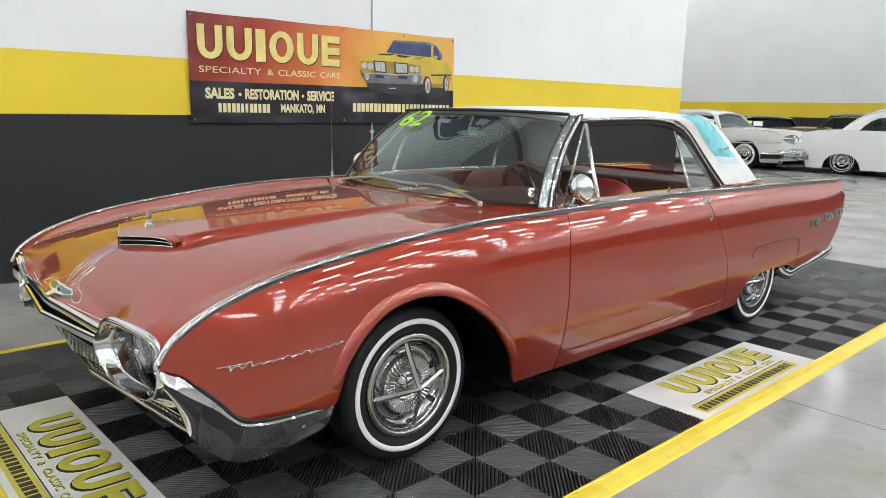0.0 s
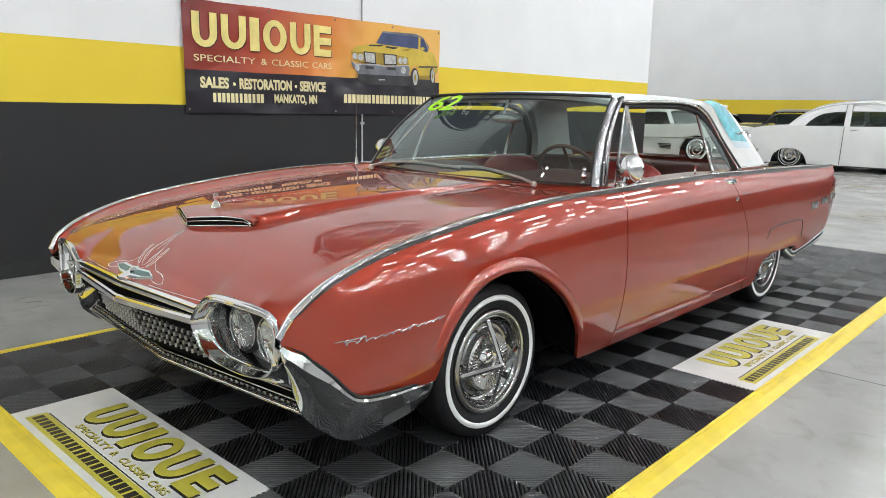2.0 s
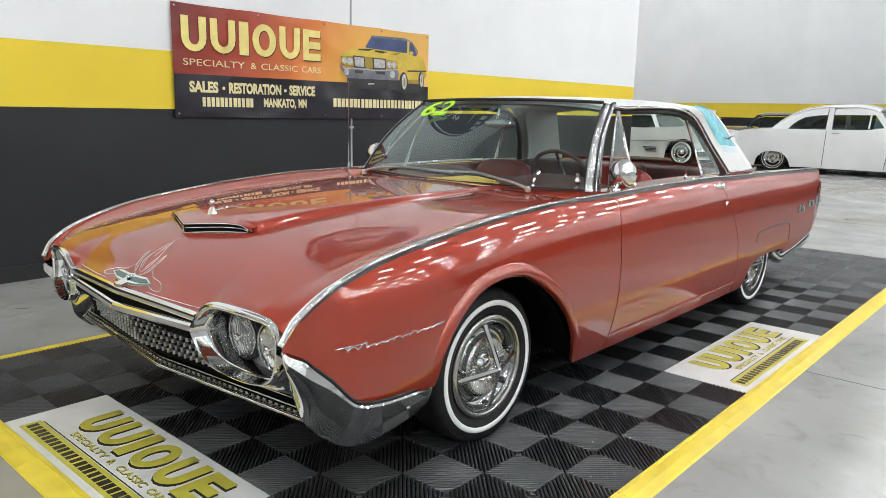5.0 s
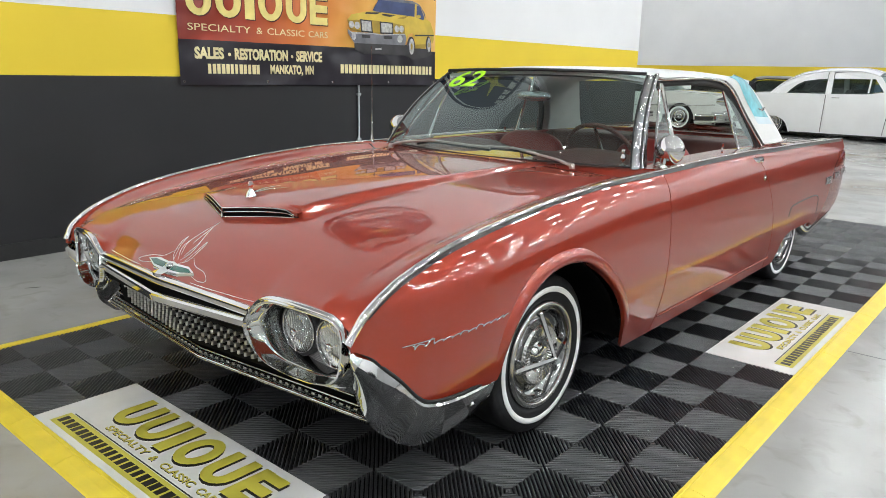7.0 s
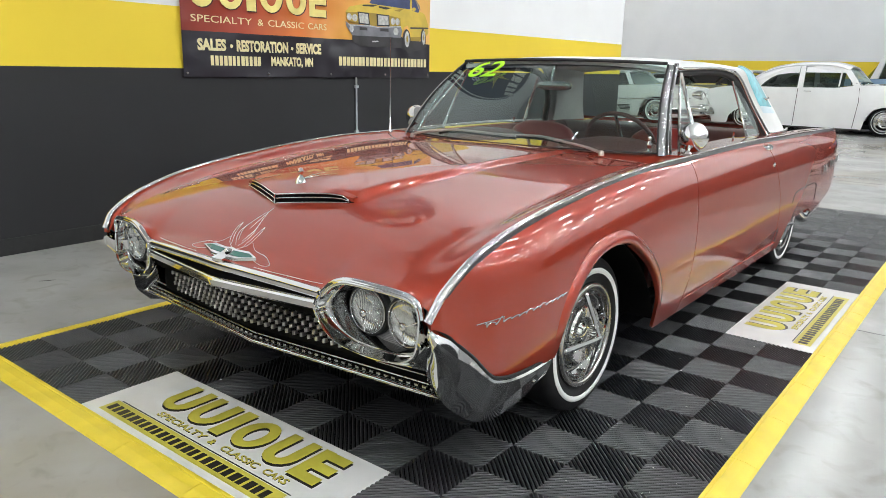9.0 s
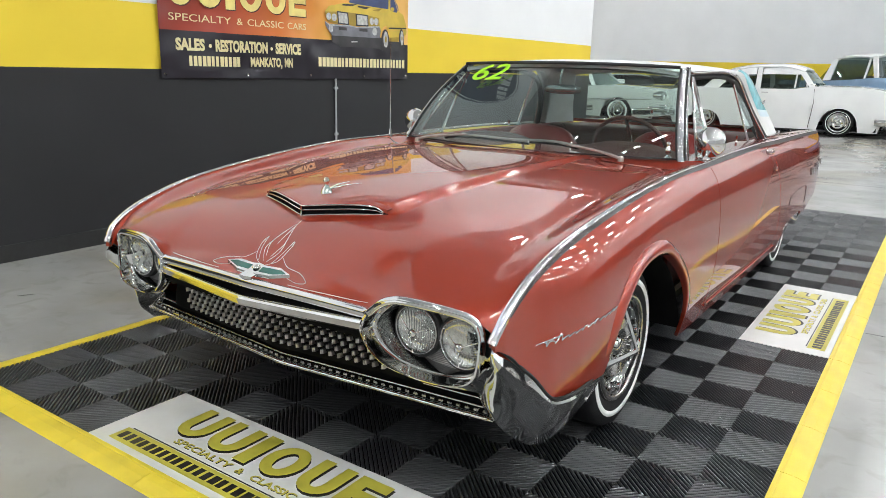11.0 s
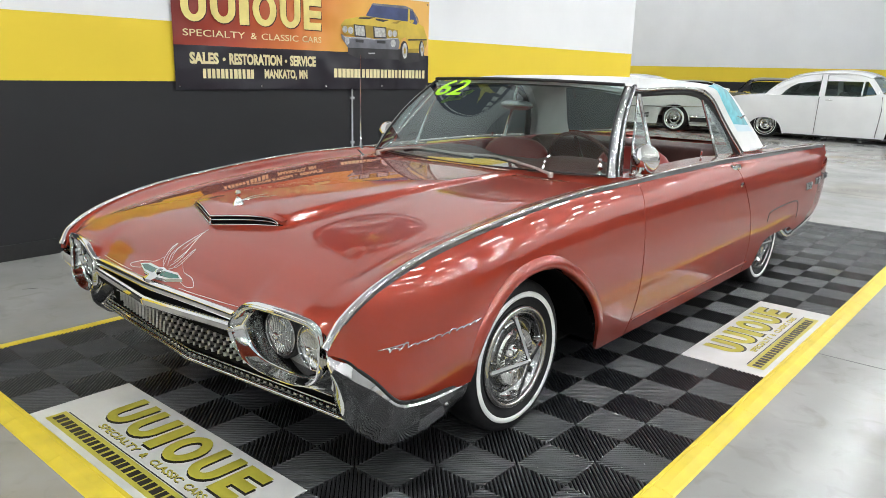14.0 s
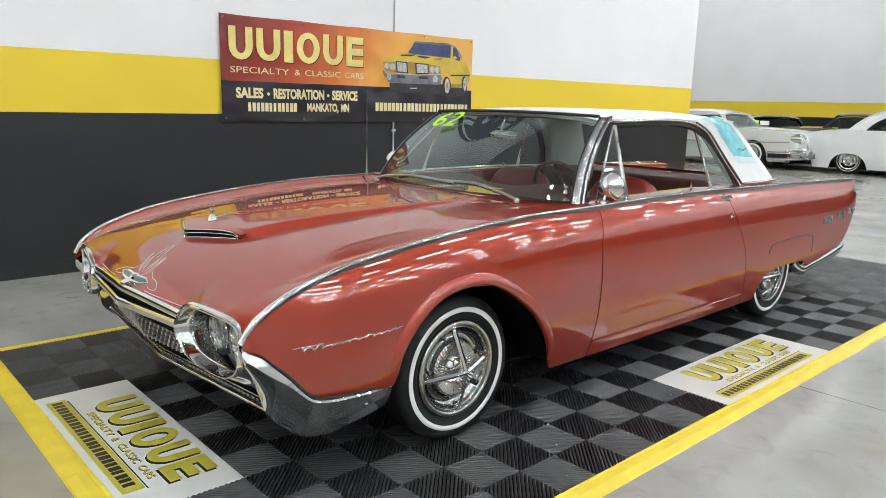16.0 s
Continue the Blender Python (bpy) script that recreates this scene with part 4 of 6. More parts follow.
    sweep("fender_script", sc, ring(0.0029, 6, 0.7), CHROME, side_parts["fender", s])
    sweep("fender_script_line", [(s * (side_x(-0.76 + 0.10 * f, 0.548 + 0.006 * f) + 0.003), -0.76 + 0.10 * f, 0.548 + 0.006 * f) for f in np.linspace(0, 1, 6)], ring(0.0018, 6), CHROME, side_parts["fender", s])

# underbody
part("underbody", box_bm(-0.72, -0.45, 0.18, 0.72, 3.95, 0.26, 0.02), SHADOW_BLACK, coupe)
part("firewall", box_bm(-0.62, -0.72, 0.30, 0.62, -0.62, 0.55, 0.02), SHADOW_BLACK, coupe)

# ---------------------------------------------------------------- wheels
HUB_Z, TYRE_R = 0.293, 0.296


def build_wheel(y, s):
    x = 0.782
    c = (s * x, y, HUB_Z)
    prof = [(0.19, -0.10), (0.24, -0.112), (0.275, -0.102), (0.290, -0.085), (0.2955, -0.06), (0.2955, 0.030), (0.291, 0.048), (0.283, 0.057), (0.270, 0.063), (0.2535, 0.066)]
    tyre = lathe("wheel", [(r, s * a) for r, a in prof], RUBBER, coupe, 72, "x", c, "black tyre with a narrow whitewall and chrome cover")
    lathe("whitewall", [(r, s * a) for r, a in [(0.2535, 0.0655), (0.252, 0.0685), (0.2345, 0.0685), (0.233, 0.066)]], WHITEWALL, tyre, 72, "x", c)
    lathe("sidewall", [(r, s * a) for r, a in [(0.233, 0.066), (0.218, 0.063), (0.206, 0.056), (0.199, 0.050)]], RUBBER, tyre, 72, "x", c)
    lathe("rim_ring", [(r, s * a) for r, a in [(0.200, 0.050), (0.199, 0.060), (0.195, 0.066), (0.182, 0.068), (0.178, 0.062), (0.176, 0.048)]], STEEL, tyre, 72, "x", c)
    # dish in darkened metal, standing for the dark floor that chrome would mirror
    cover = lathe("wheel_cover", [(r, s * a) for r, a in [(0.178, 0.050), (0.172, 0.058), (0.168, 0.056), (0.165, 0.046), (0.150, 0.026), (0.128, 0.020), (0.118, 0.028), (0.112, 0.046)]], DARKENED_STEEL, tyre, 72, "x", c)
    n = 90
    verts, faces = [], []
    for i in range(n):
        a = 2 * math.pi * i / n
        d = 0.0028 if i % 2 else 0.0
        for r, w in ((0.113, 0.048), (0.106, 0.056 + d), (0.066, 0.050 + d), (0.058, 0.042)):
            verts.append((c[0] + s * w, c[1] + r * math.cos(a), c[2] + r * math.sin(a)))
    for i in range(n):
        for j in range(3):
            p, q = i * 4 + j, ((i + 1) % n) * 4 + j
            faces.append((p, q, q + 1, p + 1))
    link_mesh("ribbed_ring", verts, faces, STEEL, cover, smooth=False)
    lathe("hub_cap", [(r, s * a) for r, a in [(0.060, 0.042), (0.050, 0.034), (0.034, 0.036), (0.032, 0.050), (0.020, 0.056), (0.0005, 0.057)]], CHROME, cover, 32, "x", c)
    # raised four-armed spinner: bars that climb from the rim to a point over the hub
    apex = Vector((c[0] + s * 0.118, c[1], c[2]))
    for k in range(4):
        a = radians(97 + 90 * k) if s > 0 else radians(83 - 90 * k)
        d = Vector((0, math.cos(a), math.sin(a)))
        foot = Vector((c[0], c[1], c[2])) + d * 0.160
        arm = [foot + Vector((s * 0.036, 0, 0)) + d * 0.002, foot + Vector((s * 0.062, 0, 0)), foot.lerp(apex, 0.5) + Vector((s * 0.032, 0, 0)), apex]
        bar_ob = sweep("spinner_bar", arm, [(-0.0135, -0.006), (-0.0125, 0.001), (0.0, 0.007), (0.0125, 0.001), (0.0135, -0.006)], CHROME, cover, up=(s, 0.01, 0.01), scale=lambda u: 1.05 - 0.35 * u)
        sharp(bar_ob, 30)
        lathe("spinner_foot", [(0.013, 0.034), (0.012, 0.058), (0.007, 0.066), (0.0005, 0.068)] if s > 0 else [(0.013, -0.034), (0.012, -0.058), (0.007, -0.066), (0.0005, -0.068)], CHROME, bar_ob, 12, "x", tuple(foot))
    lathe("spinner_cap", [(0.011, s * 0.108), (0.010, s * 0.120), (0.0005, s * 0.124)], CHROME, cover, 16, "x", c)
    lathe("valve", [(0.009, 0.045), (0.009, 0.062), (0.0005, 0.064)], BLACK, cover, 12, "x", (c[0] - 0.010, c[1] + 0.115, c[2] - 0.085)) if s > 0 else None
    return tyre


for s in (1, -1):
    build_wheel(0.004, s)
    build_wheel(2.82, s)
# ---------------------------------------------------------------- hood furniture
def on_hood(x, y, lift=0.0):
    p = hood_point(x, y)
    return Vector((p[0], p[1], p[2] + lift))


def scoop_top(x, y):
    v = abs(x - SC_X) / SC_W
    back = min(max((y - scoop_front(x)) / 0.11, 0), 1)
    return hood_point(x, y)[2] - panel_rise(x, y) + 0.033 * (1 - 0.55 * v ** 6) + (panel_rise(x, scoop_front(x) + 0.12) - 0.030) * back * back - 0.001


rows = []
for u in np.linspace(0, 1, 16):
    row = []
    for x in np.linspace(SC_X - SC_W, SC_X + SC_W, 49):
        y = scoop_front(x) + 0.105 * u
        row.append((x, y, scoop_top(x, y) + 0.003 * (1 - u)))
    rows.append(row)
scoop = grid_mesh("hood_scoop", rows, PAINT, coupe, "low V-shaped hood scoop with bright louvres", thickness=0.004)
SC_XS = np.linspace(SC_X - SC_W, SC_X + SC_W, 49)
low = [on_hood(x, scoop_front(x) - 0.003, 0.002) for x in SC_XS]
top = [Vector((x, scoop_front(x) - 0.002, max(scoop_top(x, scoop_front(x)) + 0.001, a.z + 0.004))) for x, a in zip(SC_XS, low)]
# the louvred mouth narrows to a point at both ends
mouth_top = [Vector((p.x, p.y, a.z + (p.z - a.z) * min(1, (1 - abs(p.x - SC_X) / SC_W) / 0.12 + 0.12))) for p, a in zip(top, low)]
grid_mesh("scoop_mouth", [[p + Vector((0, 0.007, -0.004)) for p in low], [p + Vector((0, 0.007, 0.0)) for p in mouth_top]], SHADOW_BLACK, scoop)
grid_mesh("scoop_brow", [[p + Vector((0, 0.002, 0)) for p in mouth_top], [p + Vector((0, 0.002, 0.002)) for p in top]], PAINT, scoop)
for f, r in ((0.0, 0.0030), (0.55, 0.0022), (0.98, 0.0026)):
    sweep("louvre_bar", [a.lerp(b, f) for a, b in zip(low, mouth_top)][1:-1], ring(r, 6), CHROME, scoop)
for i in (1, 24, 47):
    sweep("louvre_post", [low[i] + Vector((0, -0.002, 0)), mouth_top[i] + Vector((0, -0.002, 0))], ring(0.003, 6), CHROME, scoop)

# small clear washer jet figure on the scoop, with a bright fin behind it
jz = scoop_top(SC_X, -0.612)
jet = lathe("washer_jet", [(0.021, jz - 0.002), (0.017, jz + 0.010), (0.009, jz + 0.022), (0.006, jz + 0.030), (0.010, jz + 0.036), (0.011, jz + 0.044), (0.007, jz + 0.052), (0.0005, jz + 0.055)], CHROME, coupe, 20, "z", (SC_X, -0.600, 0), "small chrome washer jet")
for k in (-1, 1):
    sweep("jet_fin", [(SC_X + 0.002 * k, -0.595, jz + 0.012), (SC_X + 0.014 * k, -0.53, jz + 0.020), (SC_X + 0.028 * k, -0.45, jz + 0.020)], ring(0.006, 6, 0.5), CHROME, jet, scale=lambda u: 1 - 0.8 * u)
# emblem: bright winged shape with a green inlay
GREEN = material("green enamel", (0.015, 0.10, 0.075), 0.25, 0, 20, 0.1, coat=0.5)
out = [(-0.155, -0.935), (-0.10, -0.922), (-0.03, -0.926), (0, -0.922), (0.03, -0.926), (0.10, -0.922), (0.155, -0.935), (0.08, -0.957), (0.028, -0.962), (0.030, -0.985), (0, -0.992), (-0.030, -0.985), (-0.028, -0.962), (-0.08, -0.957)]


def plate(name, pts, lift, thick, mat, parent, sx=1.0, label=""):
    bm = bmesh.new()
    lo = [bm.verts.new(on_hood(x * sx, y, lift)) for x, y in pts]
    hi = [bm.verts.new(on_hood(x * sx, y, lift + thick)) for x, y in pts]
    bm.faces.new(hi)
    n = len(pts)
    for i in range(n):
        bm.faces.new((lo[i], lo[(i + 1) % n], hi[(i + 1) % n], hi[i]))
    return part(name, bm, mat, parent, label)


out = [(x * 0.9, y) for x, y in out]
emblem = plate("hood_emblem", out, 0.001, 0.010, CHROME, coupe, label="chrome winged emblem with green inlay")
for k in (-1, 1):
    plate("inlay", [(k * 0.022, -0.934), (k * 0.10, -0.930), (k * 0.124, -0.937), (k * 0.08, -0.950), (k * 0.024, -0.953)], 0.0105, 0.002, GREEN, emblem)
c = on_hood(0, -0.940, 0.012)
lathe("emblem_boss", [(0.014, 0), (0.012, 0.006), (0.0005, 0.009)], CHROME, emblem, 16, "z", tuple(c))

# hand-painted white pinstripes
STRIPE = material("white pinstripe enamel", (0.75, 0.70, 0.66), 0.4, 0, 30, 0.1)
stripes = [
    [(0.0, -0.85), (0.004, -0.79), (0.0, -0.745)], [(0.006, -0.905), (0.034, -0.87), (0.020, -0.82), (0.001, -0.765)], [(-0.006, -0.905), (-0.034, -0.87), (-0.020, -0.82), (-0.001, -0.765)],
    [(0.012, -0.915), (0.05, -0.895), (0.064, -0.855), (0.058, -0.832), (0.050, -0.87), (0.030, -0.905)], [(-0.012, -0.915), (-0.05, -0.895), (-0.064, -0.855), (-0.058, -0.832), (-0.050, -0.87), (-0.030, -0.905)],
    [(0.06, -0.885), (0.10, -0.905), (0.16, -0.912), (0.205, -0.935), (0.175, -0.945), (0.13, -0.938)], [(-0.06, -0.885), (-0.10, -0.905), (-0.16, -0.912), (-0.205, -0.935), (-0.175, -0.945), (-0.13, -0.938)],
    [(0.155, -0.958), (0.23, -0.952), (0.33, -0.935), (0.43, -0.918)], [(-0.155, -0.958), (-0.23, -0.952), (-0.33, -0.935), (-0.43, -0.918)],
    [(0.01, -0.89), (0.028, -0.85), (0.012, -0.80)], [(-0.01, -0.89), (-0.028, -0.85), (-0.012, -0.80)],
]
pin = thing("pinstriping", "fine white hand-painted pinstripes on the hood", "x")
del pin["category"]
pin.parent = coupe
for st in stripes:
    pts = smooth_path([(x, y, 0) for x, y in st], 18)
    sweep("pinstripe", [on_hood(p.x, p.y, 0.0006) for p in pts], [(-0.0006, -0.001), (-0.0006, 0.0006), (0.0006, 0.0006), (0.0006, -0.001)], STRIPE, pin, scale=lambda u: 0.5 + 0.7 * math.sin(math.pi * u))

# wipers, parked
WIPER = material("dull wiper metal", (0.46, 0.41, 0.37), 0.38, 0.8, 30, 0.1)
for pivot, joint, blade in (((0.53, 0.66, 0.888), (0.165, 0.735, 0.930), ((-0.09, 0.705, 0.918), (0.165, 0.722, 0.925), (0.30, 0.725, 0.912))), ((-0.56, 0.675, 0.890), (-0.335, 0.755, 0.928), ((-0.44, 0.742, 0.906), (-0.30, 0.728, 0.922), (0.06, 0.69, 0.918)))):
    arm = sweep("wiper_arm", smooth_path([pivot, Vector(pivot).lerp(Vector(joint), 0.3) + Vector((0, -0.008, 0.01)), joint], 10), ring(0.0095, 8, 0.7), WIPER, coupe, scale=lambda u: 1.15 - 0.45 * u)
    lathe("wiper_pivot", [(0.013, 0.876), (0.013, 0.892), (0.008, 0.899), (0.0005, 0.901)], WIPER, arm, 16, "z", (pivot[0], pivot[1], 0))
    sweep("wiper_blade", smooth_path(blade, 12), [(-0.004, -0.008), (-0.003, 0.006), (0.003, 0.006), (0.004, -0.008)], BLACK, arm)
    sweep("blade_spine", [Vector(p) + Vector((0, -0.004, 0.008)) for p in smooth_path(blade, 12)], ring(0.006, 6), WIPER, arm)
    lathe("wiper_joint", [(0.010, -0.010), (0.012, 0.0), (0.009, 0.010), (0.0005, 0.011)], WIPER, arm, 12, "y", (joint[0], joint[1] - 0.005, joint[2] - 0.002))

# bright figure near the pillar, mirrors and aerial
lathe("cowl_ornament", [(0.017, 0.884), (0.015, 0.892), (0.006, 0.898), (0.005, 0.908), (0.013, 0.914), (0.014, 0.926), (0.008, 0.936), (0.006, 0.944), (0.010, 0.952), (0.006, 0.960), (0.0005, 0.962)], CHROME, coupe, 20, "z", (0.676, 0.842, 0), "small chrome figure on the cowl")


def door_mirror(s):
    head = Vector((s * 0.812, 1.005, 0.957))
    prof = [(0.0005, -0.048), (0.026, -0.044), (0.050, -0.031), (0.065, -0.010), (0.069, 0.010), (0.066, 0.016)]
    mir = lathe("door_mirror", prof, CHROME, coupe, 36, "y", tuple(head), "round chrome door mirror")
    lathe("mirror_glass", [(0.066, 0.015), (0.0005, 0.0155)], REFLECTOR, mir, 36, "y", tuple(head))
    sweep("mirror_stalk", smooth_path([(s * 0.812, 0.955, 0.886), (s * 0.815, 0.960, 0.905), (s * 0.812, 0.975, 0.925), (s * 0.812, 0.998, 0.945)], 10), ring(0.008, 8), CHROME, mir)
    lathe("mirror_base", [(0.022, 0.882), (0.020, 0.892), (0.010, 0.900), (0.0005, 0.902)], CHROME, mir, 20, "z", (s * 0.812, 0.955, 0))


door_mirror(1)
door_mirror(-1)
aer = sweep("aerial", [(-0.845, 0.817, 0.87), (-0.845, 0.817, 1.05), (-0.845, 0.817, 1.405)], ring(0.0025, 8), CHROME, coupe, scale=lambda u: 1.2 - 0.6 * u)
lathe("aerial_base", [(0.020, 0.868), (0.019, 0.876), (0.009, 0.886), (0.006, 0.915), (0.0005, 0.917)], CHROME, aer, 16, "z", (-0.845, 0.817, 0))

# green painted year on the windscreen
YEAR = material("bright green marker paint", (0.42, 0.86, 0.02), 0.5, 0, 40, 0.06)
slope = math.degrees(math.atan2(1.275 - 0.93, 1.125 - 0.72))
text_part("year_number", "62", 0.175, YEAR, windshield, pose(-0.375, 1.028, 1.236, slope, 0, 0) @ pose(0, 0, 0, 0, 0, 4), 0.001, 0.185, "green painted year number", shear=0.35, bold=0.002)

# ---------------------------------------------------------------- interior
HEADLINER = material("pale grey headliner", (0.55, 0.56, 0.54), 0.8, 0, 10, 0.05, 0.2, 300)


def cushion(name, rows, mat, label=""):
    ob = grid_mesh(name, rows, mat, coupe, label)
    return ob


def seat(x, w, y, ztop):
    rows = []
    for k in range(15):
        a = math.pi * k / 14
        row = []
        for v in np.linspace(-1, 1, 13):
            edge = math.sqrt(max(1 - abs(v) ** 3.5, 0.0))
            row.append((x + v * w / 2, y + 0.085 * math.cos(a) * (0.4 + 0.6 * edge), 0.42 + (ztop - 0.42) * (0.35 + 0.65 * edge) * (math.sin(a) ** 0.35 if 0 < k < 14 else 0)))
        rows.append(row)
    st = cushion("seat_back", rows, LEATHER, "red leather bucket seat")
    part("seat_cushion", box_bm(x - w / 2, y - 0.58, 0.36, x + w / 2, y - 0.06, 0.55, 0.05, 3), LEATHER, st, smooth=True)
    for v in (-0.5, 0.0, 0.5):
        sweep("seat_piping", [(x + v * w / 2, y + 0.088 * math.cos(math.pi * k / 12), 0.44 + (ztop - 0.43) * math.sin(math.pi * k / 12) ** 0.35) for k in range(1, 7)][::-1], ring(0.003, 6), LEATHER_DARK, st)


seat(0.40, 0.56, 1.74, 0.938)
seat(-0.40, 0.56, 1.74, 0.930)
part("rear_seat", box_bm(-0.66, 2.26, 0.35, 0.66, 2.50, 0.90, 0.07, 4), LEATHER_DARK, coupe, "maroon rear seat", smooth=True)
part("rear_seat_top", box_bm(-0.69, 2.48, 0.80, 0.69, 2.98, 0.872, 0.02, 2), LEATHER_DARK, coupe, smooth=True)
# dash with two hoods, console
rows = []
for k in range(13):
    f = k / 12
    row = []
    for x in np.linspace(-0.70, 0.70, 41):
        hump = 0.035 * math.exp(-(((abs(x) - 0.38) / 0.19) ** 4))
        y0 = 0.69 + 0.17 * (abs(x) / 0.745) ** 2.2
        y = y0 + (1.16 - y0) * min(f / 0.75, 1) + (0.03 * math.sin((f - 0.75) / 0.25 * math.pi / 2) if f > 0.75 else 0)
        z = 0.878 + (0.005 + hump) * min(f / 0.5, 1) - (0.30 * ((f - 0.75) / 0.25) ** 1.4 if f > 0.75 else 0)
        row.append((x, y, z))
    rows.append(row)
dash = grid_mesh("dashboard", rows, LEATHER_DARK, coupe, "dark maroon padded dashboard")
part("console", box_bm(-0.11, 1.1, 0.3, 0.11, 2.2, 0.56, 0.03, 2), LEATHER_DARK, coupe)
part("cabin_floor", box_bm(-0.74, 0.9, 0.25, 0.74, 2.6, 0.28), LEATHER_DARK, coupe)
# steering wheel
axis_m = pose(0.365, 1.215, 0.868, -62, 0, 0)
rim = [axis_m @ Vector((0.192 * math.cos(2 * math.pi * k / 40), 0.192 * math.sin(2 * math.pi * k / 40), 0)) for k in range(40)]
sw = sweep("steering_wheel", rim, ring(0.011, 8), LEATHER_DARK, coupe, "dark maroon steering wheel", up=tuple(axis_m.to_3x3() @ Vector((0, 0, 1))), loop=True)
for a in (20, 160, 270):
    sweep("steering_spoke", [axis_m @ Vector((0.03 * math.cos(radians(a)), 0.03 * math.sin(radians(a)), 0.02)), axis_m @ Vector((0.188 * math.cos(radians(a)), 0.188 * math.sin(radians(a)), 0))], ring(0.010, 8, 0.5), STEEL, sw)
hubm = [axis_m @ Vector((0, 0, d)) for d in (-0.30, -0.05, 0.03)]
sweep("steering_column", hubm, ring(0.035, 16), LEATHER_DARK, sw)
# inside mirror and sun visors
im = lathe("inside_mirror", [(0.0005, -0.100), (0.015, -0.094), (0.023, -0.06), (0.025, 0.0), (0.023, 0.06), (0.015, 0.094), (0.0005, 0.100)], DARKENED_STEEL, coupe, 20, "x", (0.035, 1.075, 1.165), "oval inside mirror")
sweep("mirror_arm", [(0.0, 1.13, 1.26), (0.01, 1.09, 1.21), (0.02, 1.078, 1.175)], ring(0.007, 8), CHROME, im)
# headliner inside the roof and inner faces of the roof quarters
rows = [[(EDGE_X(y) * 0.97 * v, y, TOPZ(y) - 0.035 - 0.03 * abs(v) ** 3) for v in np.linspace(-1, 1, 17)][::-1] for y in np.linspace(1.17, 2.58, 16)]
grid_mesh("headliner", rows, HEADLINER, roof)
for s in (1, -1):
    q, rws = side_parts["landau", s]
    grid_mesh("inner_quarter", [[Vector(p) + Vector((-s * 0.05, 0, -0.01)) for p in (r[1], r[6], r[11])] for r in rws], HEADLINER, q)

# the body is 4 cm wider on its far side
for ob in coupe.children_recursive:
    if ob.type == "MESH" and ob.matrix_basis == Matrix.Identity(4):
        for v in ob.data.vertices:
            if v.co.x < -0.15:
                v.co.x -= 0.04 * min((-v.co.x - 0.15) / 0.55, 1.0)
# ---------------------------------------------------------------- wall fittings
baseboard = part("baseboard", box_bm(WX, Y_NEAR, FLOOR_Z, WX + 0.012, CORNER_Y, 0.095, 0.003, 1), BLACK)
tagged(baseboard, "black rubber baseboard along the wall", "baseboard", kind="structure")
CONDUIT = material("pale grey conduit", (0.42, 0.43, 0.44), 0.4, 0.3, 20, 0.08)
conduit = thing("wall_conduit", "thin pale grey conduit running down the wall", "conduit")
sweep("pipe", [(WX + 0.010, 2.775, z) for z in (0.32, 1.0, 2.0, 3.5, TOP - 0.002)], ring(0.009, 10), CONDUIT, conduit, up=(1, 0, 0))
for z in (0.62, 1.05, 2.4, 3.8):
    part("clip", box_bm(WX, 2.752, z - 0.012, WX + 0.022, 2.798, z + 0.012, 0.003, 1), CONDUIT, conduit)
part("outlet_box", box_bm(WX, 2.735, 0.24, WX + 0.045, 2.815, 0.36, 0.006, 2), CONDUIT, conduit)

# saw cuts in the concrete
joint_mat = material("dark joint filler", (0.10, 0.10, 0.095), 0.7, 0, 20, 0.2)
for i, (x0, y0, x1, y1) in enumerate(((1.50, 1.744, X_RIGHT, 1.750), (3.9, Y_NEAR, 3.906, FAR_Y), (WX, 7.74, X_RIGHT, 7.746), (X_LEFT, 13.5, X_RIGHT, 13.508), (WX, -4.3, X_RIGHT, -4.294), (WX + 0.02, 1.744, -1.50, 1.750))):
    ob = part("floor_joint", box_bm(x0, y0, FLOOR_Z - 0.01, x1, y1, FLOOR_Z + 0.0012), joint_mat)
    tagged(ob, "thin dark saw cut in the concrete floor", "floor joint", kind="structure")


# ---------------------------------------------------------------- flat print
def flat(name, pts, m, lift, mat, parent, thick=0.0012, label=""):
    """A thin flat printed shape in the plane of m, at a height over it."""
    bm = bmesh.new()
    lo = [bm.verts.new(m @ Vector((x, y, lift))) for x, y in pts]
    hi = [bm.verts.new(m @ Vector((x, y, lift + thick))) for x, y in pts]
    n = len(pts)
    bm.faces.new(hi)
    for i in range(n):
        bm.faces.new((lo[i], lo[(i + 1) % n], hi[(i + 1) % n], hi[i]))
    return part(name, bm, mat, parent, label)


def rect(x0, y0, x1, y1):
    return [(x0, y0), (x1, y0), (x1, y1), (x0, y1)]


def disc(x, y, rx, ry=None, n=20):
    return [(x + rx * math.cos(2 * math.pi * i / n), y + (ry or rx) * math.sin(2 * math.pi * i / n)) for i in range(n)]


